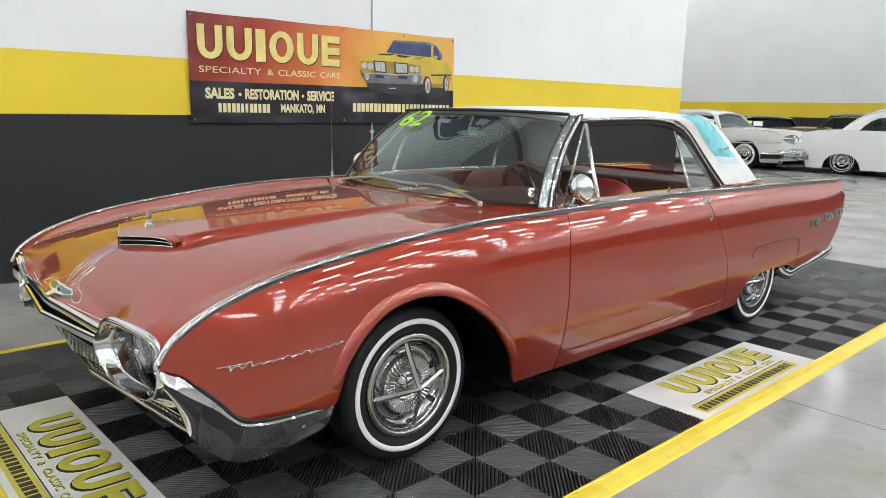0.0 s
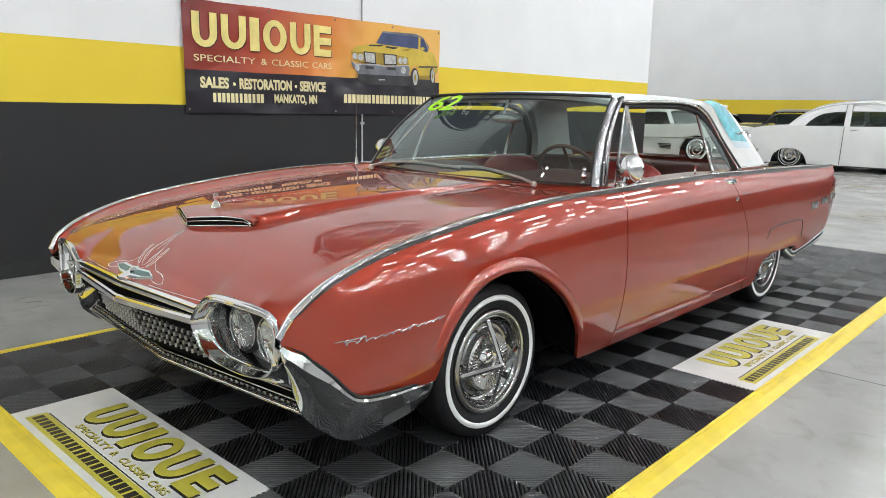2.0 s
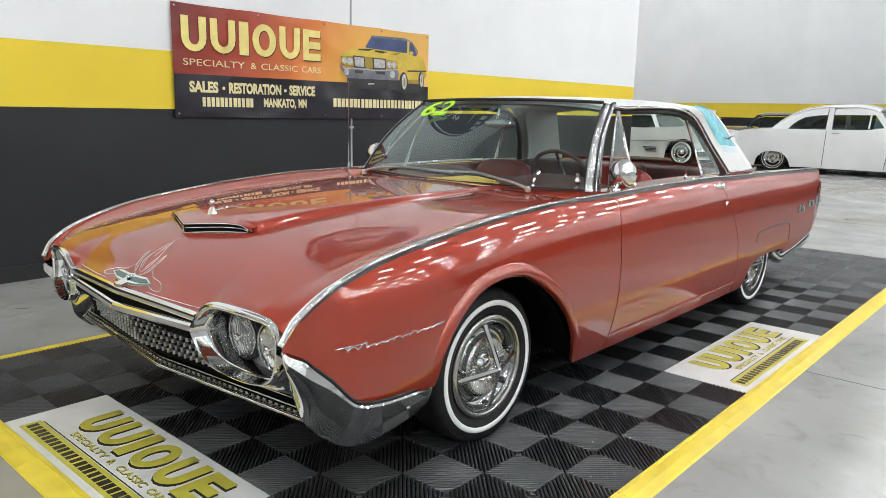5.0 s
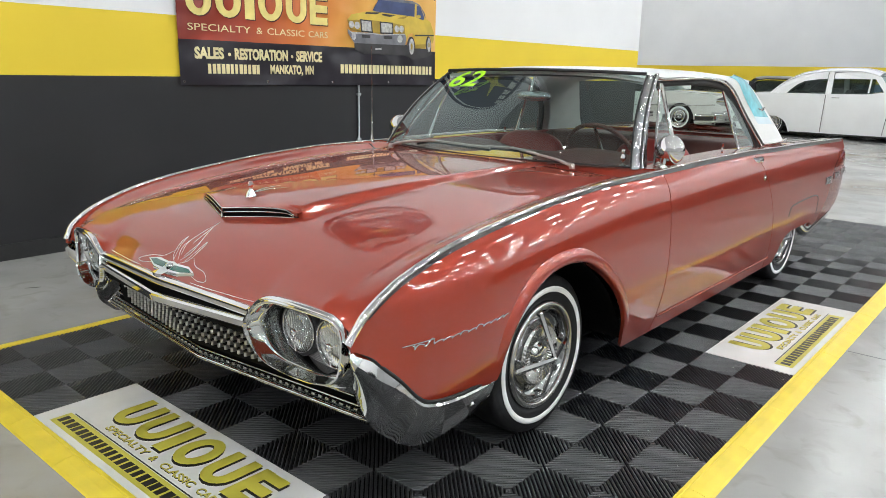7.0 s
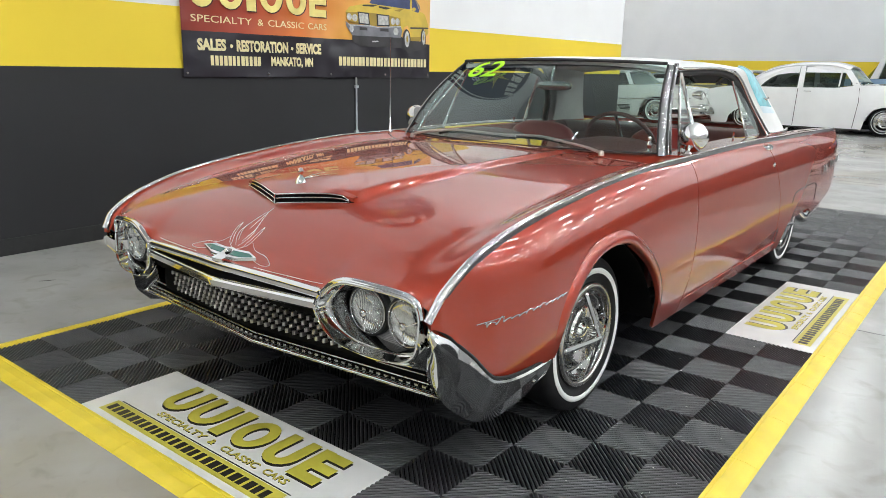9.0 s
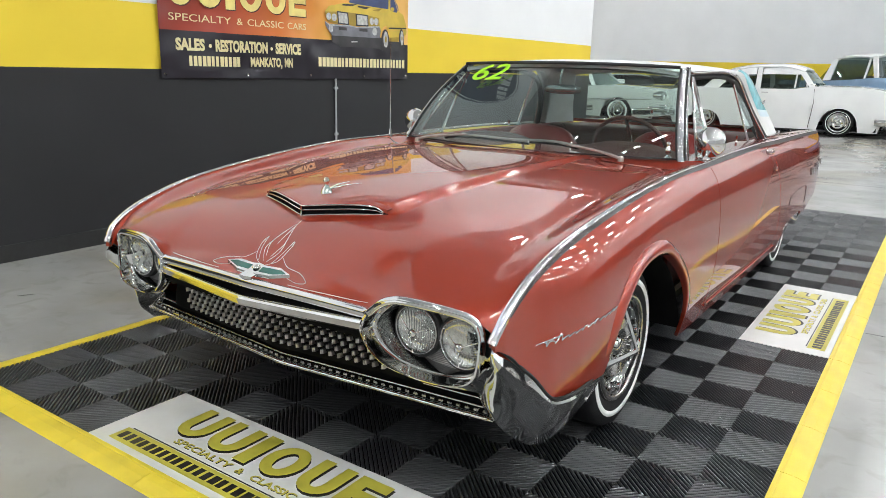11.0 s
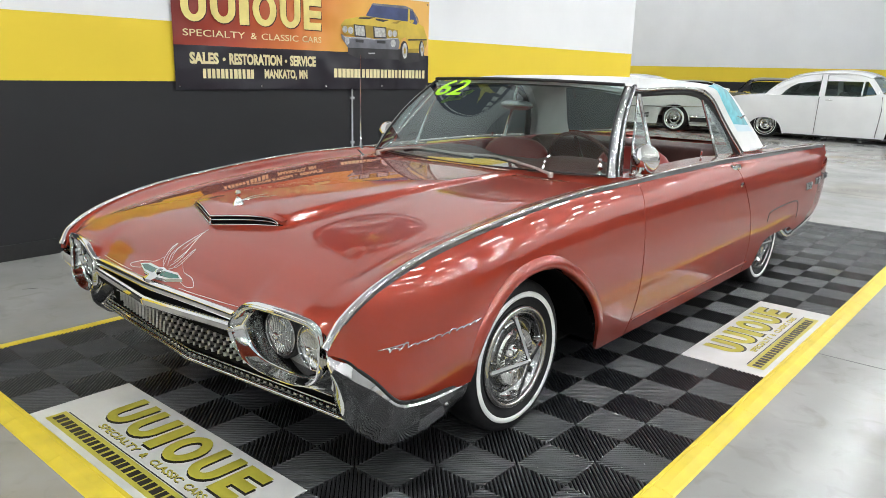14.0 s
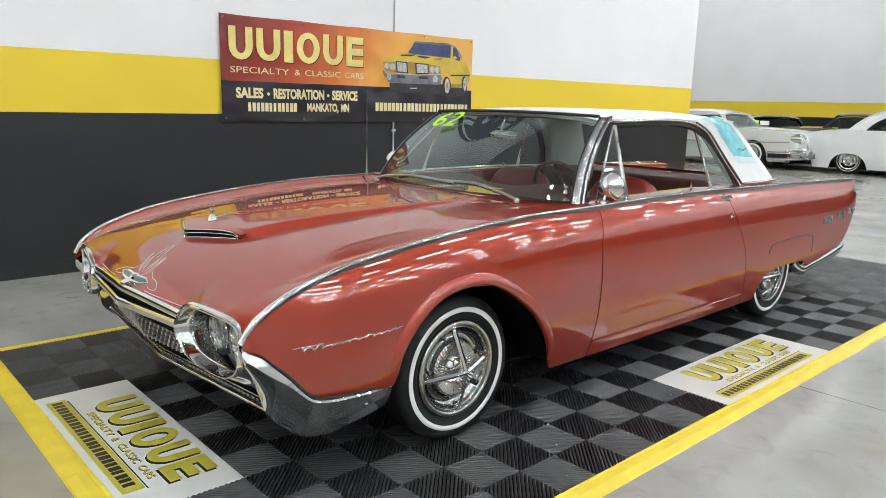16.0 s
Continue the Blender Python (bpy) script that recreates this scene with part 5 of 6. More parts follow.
def block_word(u0, u1, v0, v1, m, lift, mat, shade, parent, off, stroke=0.27):
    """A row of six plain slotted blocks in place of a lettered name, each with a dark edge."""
    widths = [1.0, 1.05, 0.42, 1.1, 1.0, 0.9]
    gap = 0.16
    unit = (u1 - u0) / (sum(widths) + gap * 5)
    u = u0
    for k, w in enumerate(widths):
        a, b = u, u + w * unit
        s = stroke * unit
        mid, hw2, rr = (a + b) / 2, (b - a) / 2, min((b - a) / 2, (v1 - v0) * 0.42)
        bars = [rect(a, v0, b, v1)] if k == 2 else [rect(a, v0, a + s, v1), rect(b - s, v0, b, v1), rect(a + s, v0, b - s, v0 + s)]
        if k in (3,):
            bars.append(rect(a + s, v1 - s, b - s, v1))
        if k == 5:
            bars = [rect(a, v0, a + s, v1)] + [rect(a + s, c, b, c + s * 0.95) for c in (v0, (v0 + v1 - s) / 2, v1 - s)]
        if k in (0, 1, 4):
            arc = [(math.cos(t), math.sin(t)) for t in np.linspace(math.pi, 2 * math.pi, 9)]
            outer = [(mid + hw2 * c, v0 + rr + rr * d) for c, d in arc]
            inner = [(mid + (hw2 - s) * c, v0 + rr + (rr - s * 0.8) * d) for c, d in arc][::-1]
            bars = [[(b, v1)] + [(b - s, v1)] + inner + [(a + s, v1), (a, v1)] + outer]
        if k == 3:
            bars = []
            for t0 in (0, math.pi):
                arc = [(math.cos(t), math.sin(t)) for t in np.linspace(t0, t0 + math.pi, 11)]
                bars.append([(mid + hw2 * c, (v0 + v1) / 2 + (v1 - v0) / 2 * d) for c, d in arc] + [(mid + (hw2 - s) * c, (v0 + v1) / 2 + ((v1 - v0) / 2 - s * 0.8) * d) for c, d in arc][::-1])
        for r in bars:
            flat("block_edge", [(x + off[0], y + off[1]) for x, y in r], m, lift, shade, parent, 0.0006)
            flat("block", r, m, lift + 0.0009, mat, parent, 0.0006)
        u = b + gap * unit


def bar_line(u0, u1, v, h, n, m, lift, mat, parent, seed):
    """Small upright bars that stand for writing."""
    rnd = random.Random(seed)
    step = (u1 - u0) / n
    for i in range(n):
        w = step * rnd.uniform(0.62, 0.84)
        flat("print_bar", rect(u0 + i * step, v - h / 2, u0 + i * step + w, v + h / 2), m, lift, mat, parent, 0.0005)


# ---------------------------------------------------------------- banner
M_BAN = Matrix(((0, 0, 1, WX + 0.016), (1, 0, 0, BAN_Y0), (0, 1, 0, BAN_Z0), (0, 0, 0, 1)))
BW, BH = BAN_Y1 - BAN_Y0, BAN_Z1 - BAN_Z0
VINYL = material("red to orange printed vinyl", (0.5, 0.1, 0.02), 0.38, 0, 5, 0.0, 0.4, 6)
nt = VINYL.node_tree
sep = nt.nodes.new("ShaderNodeSeparateXYZ")
nt.links.new(nt.nodes.new("ShaderNodeTexCoord").outputs["Object"], sep.inputs[0])
add = nt.nodes.new("ShaderNodeMath")
add.operation = "MULTIPLY_ADD"
add.inputs[1].default_value, add.inputs[2].default_value = -0.55, 0.0
nt.links.new(sep.outputs["Z"], add.inputs[0])
sm = nt.nodes.new("ShaderNodeMath")
nt.links.new(sep.outputs["Y"], sm.inputs[0])
nt.links.new(add.outputs[0], sm.inputs[1])
mr = nt.nodes.new("ShaderNodeMapRange")
mr.inputs["From Min"].default_value, mr.inputs["From Max"].default_value = BAN_Y0 - 0.55 * BAN_Z1, BAN_Y1 - 0.55 * BAN_Z0
nt.links.new(sm.outputs[0], mr.inputs["Value"])
cr = nt.nodes.new("ShaderNodeValToRGB")
cr.color_ramp.elements[0].color, cr.color_ramp.elements[0].position = (0.16, 0.016, 0.014, 1), 0.02
cr.color_ramp.elements[1].color, cr.color_ramp.elements[1].position = (0.84, 0.50, 0.14, 1), 0.95
for pos, col in ((0.24, (0.40, 0.050, 0.020, 1)), (0.42, (0.68, 0.19, 0.04, 1)), (0.60, (0.82, 0.42, 0.08, 1))):
    e = cr.color_ramp.elements.new(pos)
    e.color = col
nt.links.new(mr.outputs["Result"], cr.inputs["Fac"])
nt.links.new(cr.outputs["Color"], nt.nodes["Principled BSDF"].inputs["Base Color"])
VINYL_BLACK = material("black printed vinyl", (0.021, 0.018, 0.025), 0.30, 0, 5, 0.1, 0.4, 6)
GOLD = material("pale gold print", (0.80, 0.66, 0.22), 0.4, 0, 12, 0.08)
CREAM = material("cream print", (0.82, 0.72, 0.40), 0.4, 0, 12, 0.04)
DARK_RED = material("dark maroon print", (0.06, 0.012, 0.010), 0.4, 0, 12, 0.1)
PIC_YELLOW = material("printed yellow", (0.66, 0.47, 0.06), 0.4, 0, 6, 0.15)
PIC_GREY = material("printed grey", (0.17, 0.17, 0.19), 0.4, 0, 8, 0.35)
PIC_DARK = material("printed near black", (0.035, 0.033, 0.035), 0.4, 0, 8, 0.3)
PIC_OCHRE = material("printed ochre shade", (0.36, 0.24, 0.03), 0.4, 0, 8, 0.2)
PIC_BLUE = material("printed blue", (0.05, 0.07, 0.17), 0.35, 0, 6, 0.3)
PIC_LIGHT = material("printed pale grey", (0.48, 0.48, 0.47), 0.4, 0, 40, 0.3)
for mm in (VINYL, VINYL_BLACK):
    for nd in mm.node_tree.nodes:
        if nd.type == "BUMP":
            nd.inputs["Distance"].default_value, nd.inputs["Strength"].default_value = 0.075, 0.9
        if nd.type == "TEX_NOISE" and nd.outputs["Fac"].is_linked and nd.inputs["Scale"].default_value == 6:
            nd.inputs["Scale"].default_value, nd.inputs["Detail"].default_value = 2.6, 1.0
banner = thing("banner", "red, orange and black printed vinyl banner on the wall", "banner")


def cloth(name, v0, v1, mat):
    rows = []
    for v in np.linspace(v0, v1, 14):
        row = []
        for u in np.linspace(0, BW, 60):
            wob = 0.006 + 0.0024 * math.sin(5.1 * u + 5 * v) + 0.0024 * noise.noise(Vector((u * 2.1, v * 3.0, 1.7)))
            sag = -0.006 * math.sin(math.pi * ((u * 4 / BW) % 1)) * (1 if v > BH / 2 else -0.3)
            row.append(M_BAN @ Vector((u, v + (sag if v in (v0, v1) else 0), wob)))
        rows.append(row)
    return grid_mesh(name, rows, mat, banner)


cloth("lower_field", 0.0, 0.345, VINYL_BLACK)
cloth("upper_field", 0.345, BH, VINYL)
LIFT = 0.0125
block_word(0.075, 1.47, 0.525, 0.80, M_BAN, LIFT, GOLD, DARK_RED, banner, (0.008, -0.008), 0.30)
for w, a, b in (("SPECIALTY", 0.08, 0.648), ("&", 0.706, 0.766), ("CLASSIC", 0.815, 1.206), ("CARS", 1.251, 1.47)):
    text_part("print_word", w, 0.075, CREAM, banner, M_BAN @ pose((a + b) / 2, 0.438, LIFT), 0.0006, b - a)
for w, a, b in (("SALES", 0.128, 0.389), ("RESTORATION", 0.489, 1.02), ("SERVICE", 1.107, 1.40)):
    text_part("print_word", w, 0.116, CREAM, banner, M_BAN @ pose((a + b) / 2, 0.243, LIFT), 0.0006, b - a, bold=0.0055)
for u in (0.44, 1.064):
    flat("bullet", disc(u, 0.243, 0.014), M_BAN, LIFT, CREAM, banner, 0.0006)
bar_line(0.24, 0.735, 0.128, 0.076, 12, M_BAN, LIFT, CREAM, banner, 3)
for w, a, b in (("MANKATO,", 0.832, 1.178), ("MN", 1.208, 1.30)):
    text_part("print_word", w, 0.100, CREAM, banner, M_BAN @ pose((a + b) / 2, 0.128, LIFT), 0.0006, b - a, bold=0.0045)
bar_line(1.62, 2.90, 0.150, 0.082, 25, M_BAN, LIFT, CREAM, banner, 5)
PM = M_BAN @ pose(0, 0, LIFT)


def P(pts):
    """Places the print's own grid on the banner."""
    return [(1.4009 + 0.002491 * x + 0.000068 * y, 0.9278 + 0.000091 * x - 0.00191 * y) for x, y in pts]


pic = thing("printed_car", "flat print of a yellow car", "x")
del pic["category"]
pic.parent = banner


def print_shape(nm, k, mat, pts):
    flat(nm, P(pts), PM, 0.0008 * k, mat, pic, 0.0006)


print_shape("print_shadow", 0, PIC_DARK, [(150, 285), (430, 296), (480, 315), (575, 318), (592, 345), (560, 362), (470, 374), (420, 352), (200, 342), (150, 320)])
print_shape("print_side", 1, PIC_YELLOW, [(425, 236), (440, 212), (484, 155), (545, 160), (580, 178), (600, 232), (602, 268), (590, 292), (575, 240), (556, 300), (545, 316), (482, 316), (484, 276), (470, 236), (446, 246), (430, 292)])
print_shape("print_hood", 1.5, PIC_YELLOW, [(118, 182), (140, 156), (215, 140), (262, 134), (420, 146), (488, 156), (480, 212), (428, 242), (365, 190), (180, 180)])
print_shape("print_nose", 2, PIC_OCHRE, [(244, 180), (287, 183), (289, 244), (246, 238)])
print_shape("print_lamp_panel", 2, PIC_OCHRE, [(119, 182), (184, 180), (186, 236), (130, 224)])
print_shape("print_lamp_panel", 2, PIC_OCHRE, [(358, 190), (424, 200), (427, 242), (360, 241)])
print_shape("print_bumper", 2, PIC_GREY, [(117, 224), (140, 238), (250, 240), (290, 247), (425, 240), (434, 262), (426, 300), (150, 290), (120, 246)])
print_shape("print_shine", 3, PIC_LIGHT, [(118, 226), (140, 239), (250, 241), (290, 247), (425, 241), (426, 246), (290, 252), (250, 246), (138, 245)])
print_shape("print_grille", 3, PIC_DARK, [(182, 177), (243, 181), (247, 241), (186, 236)])
print_shape("print_grille", 3, PIC_DARK, [(285, 184), (358, 188), (359, 244), (287, 244)])
print_shape("print_grille_mesh", 4, PIC_LIGHT, [(189, 183), (237, 187), (240, 234), (192, 230)])
print_shape("print_grille_mesh", 4, PIC_LIGHT, [(292, 190), (352, 194), (353, 237), (294, 237)])
print_shape("print_slot", 3, PIC_DARK, [(190, 250), (232, 252), (232, 266), (190, 264)])
print_shape("print_slot", 3, PIC_DARK, [(305, 254), (352, 256), (352, 270), (305, 268)])
print_shape("print_windscreen", 3, PIC_BLUE, [(282, 80), (488, 90), (484, 154), (400, 148), (262, 137), (248, 133)])
print_shape("print_roof", 3, PIC_GREY, [(278, 80), (288, 72), (470, 75), (512, 90), (548, 138), (549, 160), (520, 104), (494, 92), (286, 82)])
print_shape("print_pillar", 4, PIC_YELLOW, [(486, 88), (497, 92), (494, 160), (483, 158)])
print_shape("print_glass", 3, PIC_BLUE, [(498, 95), (519, 103), (543, 158), (536, 170), (496, 158)])
print_shape("print_scoop", 3, PIC_DARK, [(215, 143), (298, 140), (266, 151), (208, 150)])
print_shape("print_scoop", 3, PIC_DARK, [(300, 146), (374, 152), (342, 161), (300, 154)])
print_shape("print_crease", 3, PIC_OCHRE, [(400, 160), (450, 150), (420, 168), (385, 166)])
print_shape("print_stripe", 3, PIC_DARK, [(484, 245), (600, 244), (600, 251), (484, 253)])
print_shape("print_sill", 3, PIC_OCHRE, [(484, 296), (552, 294), (545, 316), (482, 316)])
print_shape("print_plate", 3, PIC_LIGHT, [(256, 316), (290, 315), (294, 321), (258, 322)])
for cx, cy, rx, ry, mat in ((137, 203, 13, 16, PIC_LIGHT), (166, 207, 14, 17, PIC_LIGHT), (379, 218, 13, 17, PIC_LIGHT), (406, 219, 13, 17, PIC_LIGHT), (147, 258, 11, 18, PIC_LIGHT), (396, 268, 15, 19, PIC_LIGHT), (509, 152, 12, 9, PIC_YELLOW)):
    print_shape("print_lamp", 4, mat, disc(cx, cy, rx, ry))
for cx, cy, rx, ry in ((460, 312, 25, 57), (566, 304, 17, 52)):
    print_shape("print_tyre", 4, PIC_DARK, disc(cx, cy, rx, ry))
    print_shape("print_rim", 5, PIC_LIGHT, disc(cx + 3, cy - 6, rx * 0.6, ry * 0.72))
    print_shape("print_hub", 6, PIC_OCHRE, disc(cx + 3, cy - 6, rx * 0.22, ry * 0.3))
for u in (0.03, 0.80, 1.52, 2.25, 2.92):
    for v in (0.03, BH - 0.03):
        lathe("grommet", [(0.010, 0.0), (0.010, 0.004), (0.005, 0.005), (0.004, 0.001)], STEEL, banner, 14, "x", tuple(M_BAN @ Vector((u, v, 0.010))))

# round advertising sign high on the wall, seen only as a reflection
SIGN_BLUE = material("dark blue enamel sign", (0.010, 0.020, 0.055), 0.3, 0, 6, 0.15, coat=0.3)
SIGN_WHITE = material("white enamel sign", (0.70, 0.70, 0.66), 0.35, 0, 10, 0.06)
SIGN_Y, SIGN_Z = 2.80, 4.10
sign = lathe("round_sign", [(0.0005, WX + 0.05), (1.08, WX + 0.05), (1.12, WX + 0.045), (1.13, WX + 0.02), (1.13, WX)], SIGN_BLUE, None, 64, "x", (0, SIGN_Y, SIGN_Z))
tagged(sign, "round dark blue enamel sign high on the wall", "sign")
lathe("sign_border", [(1.08, WX + 0.052), (1.05, WX + 0.054), (1.03, WX + 0.052)], SIGN_WHITE, sign, 64, "x", (0, SIGN_Y, SIGN_Z))
M_SIGN = Matrix(((0, 0, 1, WX + 0.052), (1, 0, 0, SIGN_Y), (0, 1, 0, SIGN_Z), (0, 0, 0, 1)))
bar_line(-0.75, 0.75, 0.62, 0.34, 6, M_SIGN, 0.0, SIGN_WHITE, sign, 9)
flat("sign_star", [(0.0, 0.38), (0.06, 0.06), (0.5, 0.02), (0.06, -0.05), (0.0, -0.30), (-0.06, -0.05), (-0.5, 0.02), (-0.06, 0.06)], M_SIGN, 0.001, INK_YELLOW, sign)
text_part("sign_word", "SALES", 0.22, SIGN_WHITE, sign, M_SIGN @ pose(0, -0.45, 0), 0.001, 0.8, bold=0.008)
bar_line(-0.50, 0.50, -0.82, 0.22, 8, M_SIGN, 0.0, SIGN_WHITE, sign, 11)

# ---------------------------------------------------------------- display mat of clipped tiles
mat_thing = thing("display_mat", "black ribbed plastic tiles with a yellow border and white printed panels", "mat", kind="structure")


def rib_tile(depth=0.4):
    verts, faces = [], []

    def prism(poly, z0, z1):
        n = len(verts)
        k = len(poly)
        verts.extend([(x, y, z0) for x, y in poly] + [(x, y, z1) for x, y in poly])
        faces.append(tuple(range(n + k, n + 2 * k)))
        for i in range(k):
            faces.append((n + i, n + (i + 1) % k, n + k + (i + 1) % k, n + k + i))

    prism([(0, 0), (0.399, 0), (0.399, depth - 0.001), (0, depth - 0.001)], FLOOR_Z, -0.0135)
    q = 0.2
    for ci in (0, 1):
        for cj in ((0, 1) if depth > 0.3 else (0,)):
            for k in range(20):
                c0, c1 = 0.02 * k + 0.0036, 0.02 * k + 0.0164
                line = lambda c: ((max(0, c - q), min(q, c)), (min(q, c), max(0, c - q)))
                n = len(verts)
                # a rib with chamfered shoulders
                for inset, z in ((0.0, -0.0135), (0.0, -0.0028), (0.0045, 0.0)):
                    (a0, a1), (b0, b1) = line(c0 + inset), line(c1 - inset)
                    poly = [a0, a1, b1, b0]
                    if (ci + cj) % 2:
                        poly = [(q - x, y) for x, y in poly][::-1]
                    verts.extend([(ci * q + x, cj * q + y, z) for x, y in poly])
                faces.append((n + 8, n + 9, n + 10, n + 11))
                for j in (0, 4):
                    for i in range(4):
                        faces.append((n + j + i, n + j + (i + 1) % 4, n + j + 4 + (i + 1) % 4, n + j + 4 + i))
    me = bpy.data.meshes.new("tile")
    me.from_pydata(verts, [], faces)
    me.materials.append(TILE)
    me.materials.append(TILE_SHADE)
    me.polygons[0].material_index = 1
    return me


def printed_panel(m):
    """A white panel of three tiles with a printed name, a rule and an address bar."""
    p = part("logo_panel", box_bm(-0.599, -0.199, FLOOR_Z, 0.599, 0.199, 0.0005, 0.002, 1), TILE_WHITE, mat_thing, "white panel with yellow and black print")
    I = Matrix.Identity(4)
    block_word(-0.40, 0.47, -0.015, 0.165, I, 0.0008, INK_YELLOW, INK_BLACK, p, (0.010, -0.010), 0.33)
    for w, a, b in (("SPECIALTY", -0.31, -0.03), ("&", 0.0, 0.03), ("CLASSIC", 0.07, 0.26), ("CARS", 0.29, 0.40)):
        text_part("print_word", w, 0.040, INK_YELLOW, p, pose((a + b) / 2 - 0.003, -0.052, 0.0012), 0.0004, b - a, bold=0.001)
        text_part("print_word", w, 0.040, INK_BLACK, p, pose((a + b) / 2, -0.055, 0.0010), 0.0004, b - a)
    flat("print_rule", rect(-0.50, -0.091, 0.46, -0.086), I, 0.0008, INK_BLACK, p, 0.0006)
    flat("print_field", rect(-0.52, -0.172, 0.45, -0.094), I, 0.0008, INK_YELLOW, p, 0.0005)
    bar_line(-0.50, 0.42, -0.133, 0.042, 25, I, 0.0014, INK_BLACK, p, 7)
    p.matrix_basis = m
    return p


printed_panel(pose(0, -1.0, 0))
printed_panel(pose(1.2, 1.8, 0, 0, 0, 90))


def edge_piece(length):
    """A yellow ramp edge with a small step and raised dots, along x, falling towards -y."""
    prof = [(0.0, FLOOR_Z), (0.0, 0.0005), (-0.012, 0.0005), (-0.014, -0.0015), (-0.017, -0.0015), (-0.019, 0.0), (-0.05, -0.002), (-0.085, -0.0105), (-0.092, FLOOR_Z)]
    verts = [(x, y, z) for x in (0.0008, length - 0.0008) for y, z in prof]
    k = len(prof)
    faces = [(i, (i + 1) % k, k + (i + 1) % k, k + i) for i in range(k)] + [tuple(range(k))[::-1], tuple(range(k, 2 * k))]
    me = bpy.data.meshes.new("edge_strip")
    me.from_pydata(verts, [], faces)
    me.materials.append(TILE_YELLOW)
    return me


edge_me = edge_piece(0.4)
for i in range(7):
    ob = new("edge_strip", edge_me)
    ob.parent, ob.matrix_basis = mat_thing, pose(-1.4 + 0.4 * i, -1.2, 0)
for j in range(17):
    y = -1.2 + 0.4 * j
    if j == 16:
        edge_me = edge_piece(0.2)
    ob = new("edge_strip", edge_me)
    ob.parent, ob.matrix_basis = mat_thing, pose(1.4, y, 0, 0, 0, 90)
    ob = new("edge_strip", edge_me)
    ob.parent, ob.matrix_basis = mat_thing, pose(-1.4, y + (0.4 if j < 16 else 0.2), 0, 0, 0, -90)
for sx in (-1, 1):
    part("edge_corner", box_bm(min(sx * 1.4005, sx * 1.49), -1.29, FLOOR_Z, max(sx * 1.4005, sx * 1.49), -1.2005, -0.004, 0.003, 1), TILE_YELLOW, mat_thing)

tile_me, half_me = rib_tile(), rib_tile(0.2)
for a in range(7):
    for b in range(17):
        if (b == 0 and 2 <= a <= 4) or (a == 6 and 6 <= b <= 8):
            continue
        ob = new("tile", half_me if b == 16 else tile_me)
        ob.parent, ob.matrix_basis = mat_thing, pose(-1.4 + 0.4 * a, -1.2 + 0.4 * b, 0)

# bits of lint on the mat and two scraps on the concrete
LINT = material("pale lint", (0.62, 0.60, 0.56), 0.8, 0, 50, 0.1)
rnd = random.Random(41)
verts, faces = [], []
for _ in range(70):
    x, y, a = rnd.uniform(0.95, 1.38) if rnd.random() < 0.7 else rnd.uniform(-1.3, 1.3), rnd.uniform(-1.1, 2.6), rnd.uniform(0, 6.3)
    if x < 0.95 and y > -0.8 or abs(x) < 0.62 and y < -0.78 or x > 0.98 and 1.18 < y < 2.42:
        continue
    n, l, w = len(verts), rnd.uniform(0.002, 0.006), rnd.uniform(0.0008, 0.0018)
    c, s0 = math.cos(a), math.sin(a)
    for h in (0.0004, 0.0016):
        verts += [(x + l * c, y + l * s0, h), (x - w * s0, y + w * c, h), (x - l * c, y - l * s0, h), (x + w * s0, y - w * c, h)]
    faces += [(n + 4, n + 5, n + 6, n + 7)] + [(n + i, n + (i + 1) % 4, n + 4 + (i + 1) % 4, n + 4 + i) for i in range(4)]
lint = link_mesh("lint", verts, faces, LINT, smooth=False)
tagged(lint, "tiny pale bits of lint lying on the black mat", "lint", kind="stuff")
SCRAP = material("dark leaf scrap", (0.09, 0.085, 0.075), 0.8, 0, 60, 0.3)
for x, y, a, l in ((2.05, 0.30, 30, 0.016), (-2.35, -0.55, 62, 0.045), (1.66, -0.72, 15, 0.014)):
    bm = bmesh.new()
    m = pose(x, y, FLOOR_Z + 0.0005, 0, 0, a)
    lo = [bm.verts.new(m @ Vector(p)) for p in ((-l, 0, 0), (-l * 0.2, 0.006, 0), (l, 0.001, 0), (l * 0.3, -0.005, 0))]
    hi = [bm.verts.new(v.co + Vector((0, 0, 0.002))) for v in lo]
    bm.faces.new(hi)
    for i in range(4):
        bm.faces.new((lo[i], lo[(i + 1) % 4], hi[(i + 1) % 4], hi[i]))
    tagged(part("leaf_scrap", bm, SCRAP), "small dark dry leaf scrap on the concrete floor", "leaf scrap")
# ---------------------------------------------------------------- cars at the back of the hall
CAR_GLASS = glass_material("tinted car glass", (0.26, 0.33, 0.31))
WHITE_PAINT = material("gloss white car paint", (0.84, 0.84, 0.83), 0.25, 0, 3, 0.03, coat=0.8)
CREAM_PAINT = material("gloss cream car paint", (0.70, 0.70, 0.66), 0.25, 0, 3, 0.03, coat=0.8)
DARK_PAINT = material("gloss black car paint", (0.012, 0.012, 0.014), 0.2, 0, 3, 0.1, coat=0.8)
OLIVE_PAINT = material("gloss olive car paint", (0.10, 0.10, 0.06), 0.25, 0, 3, 0.1, coat=0.8)
BLUE_PAINT = material("gloss pale blue car paint", (0.20, 0.31, 0.45), 0.25, 0, 3, 0.04, coat=0.8)
SEAT_DARK = material("dark car seat cloth", (0.05, 0.045, 0.04), 0.8, 0, 20, 0.2)


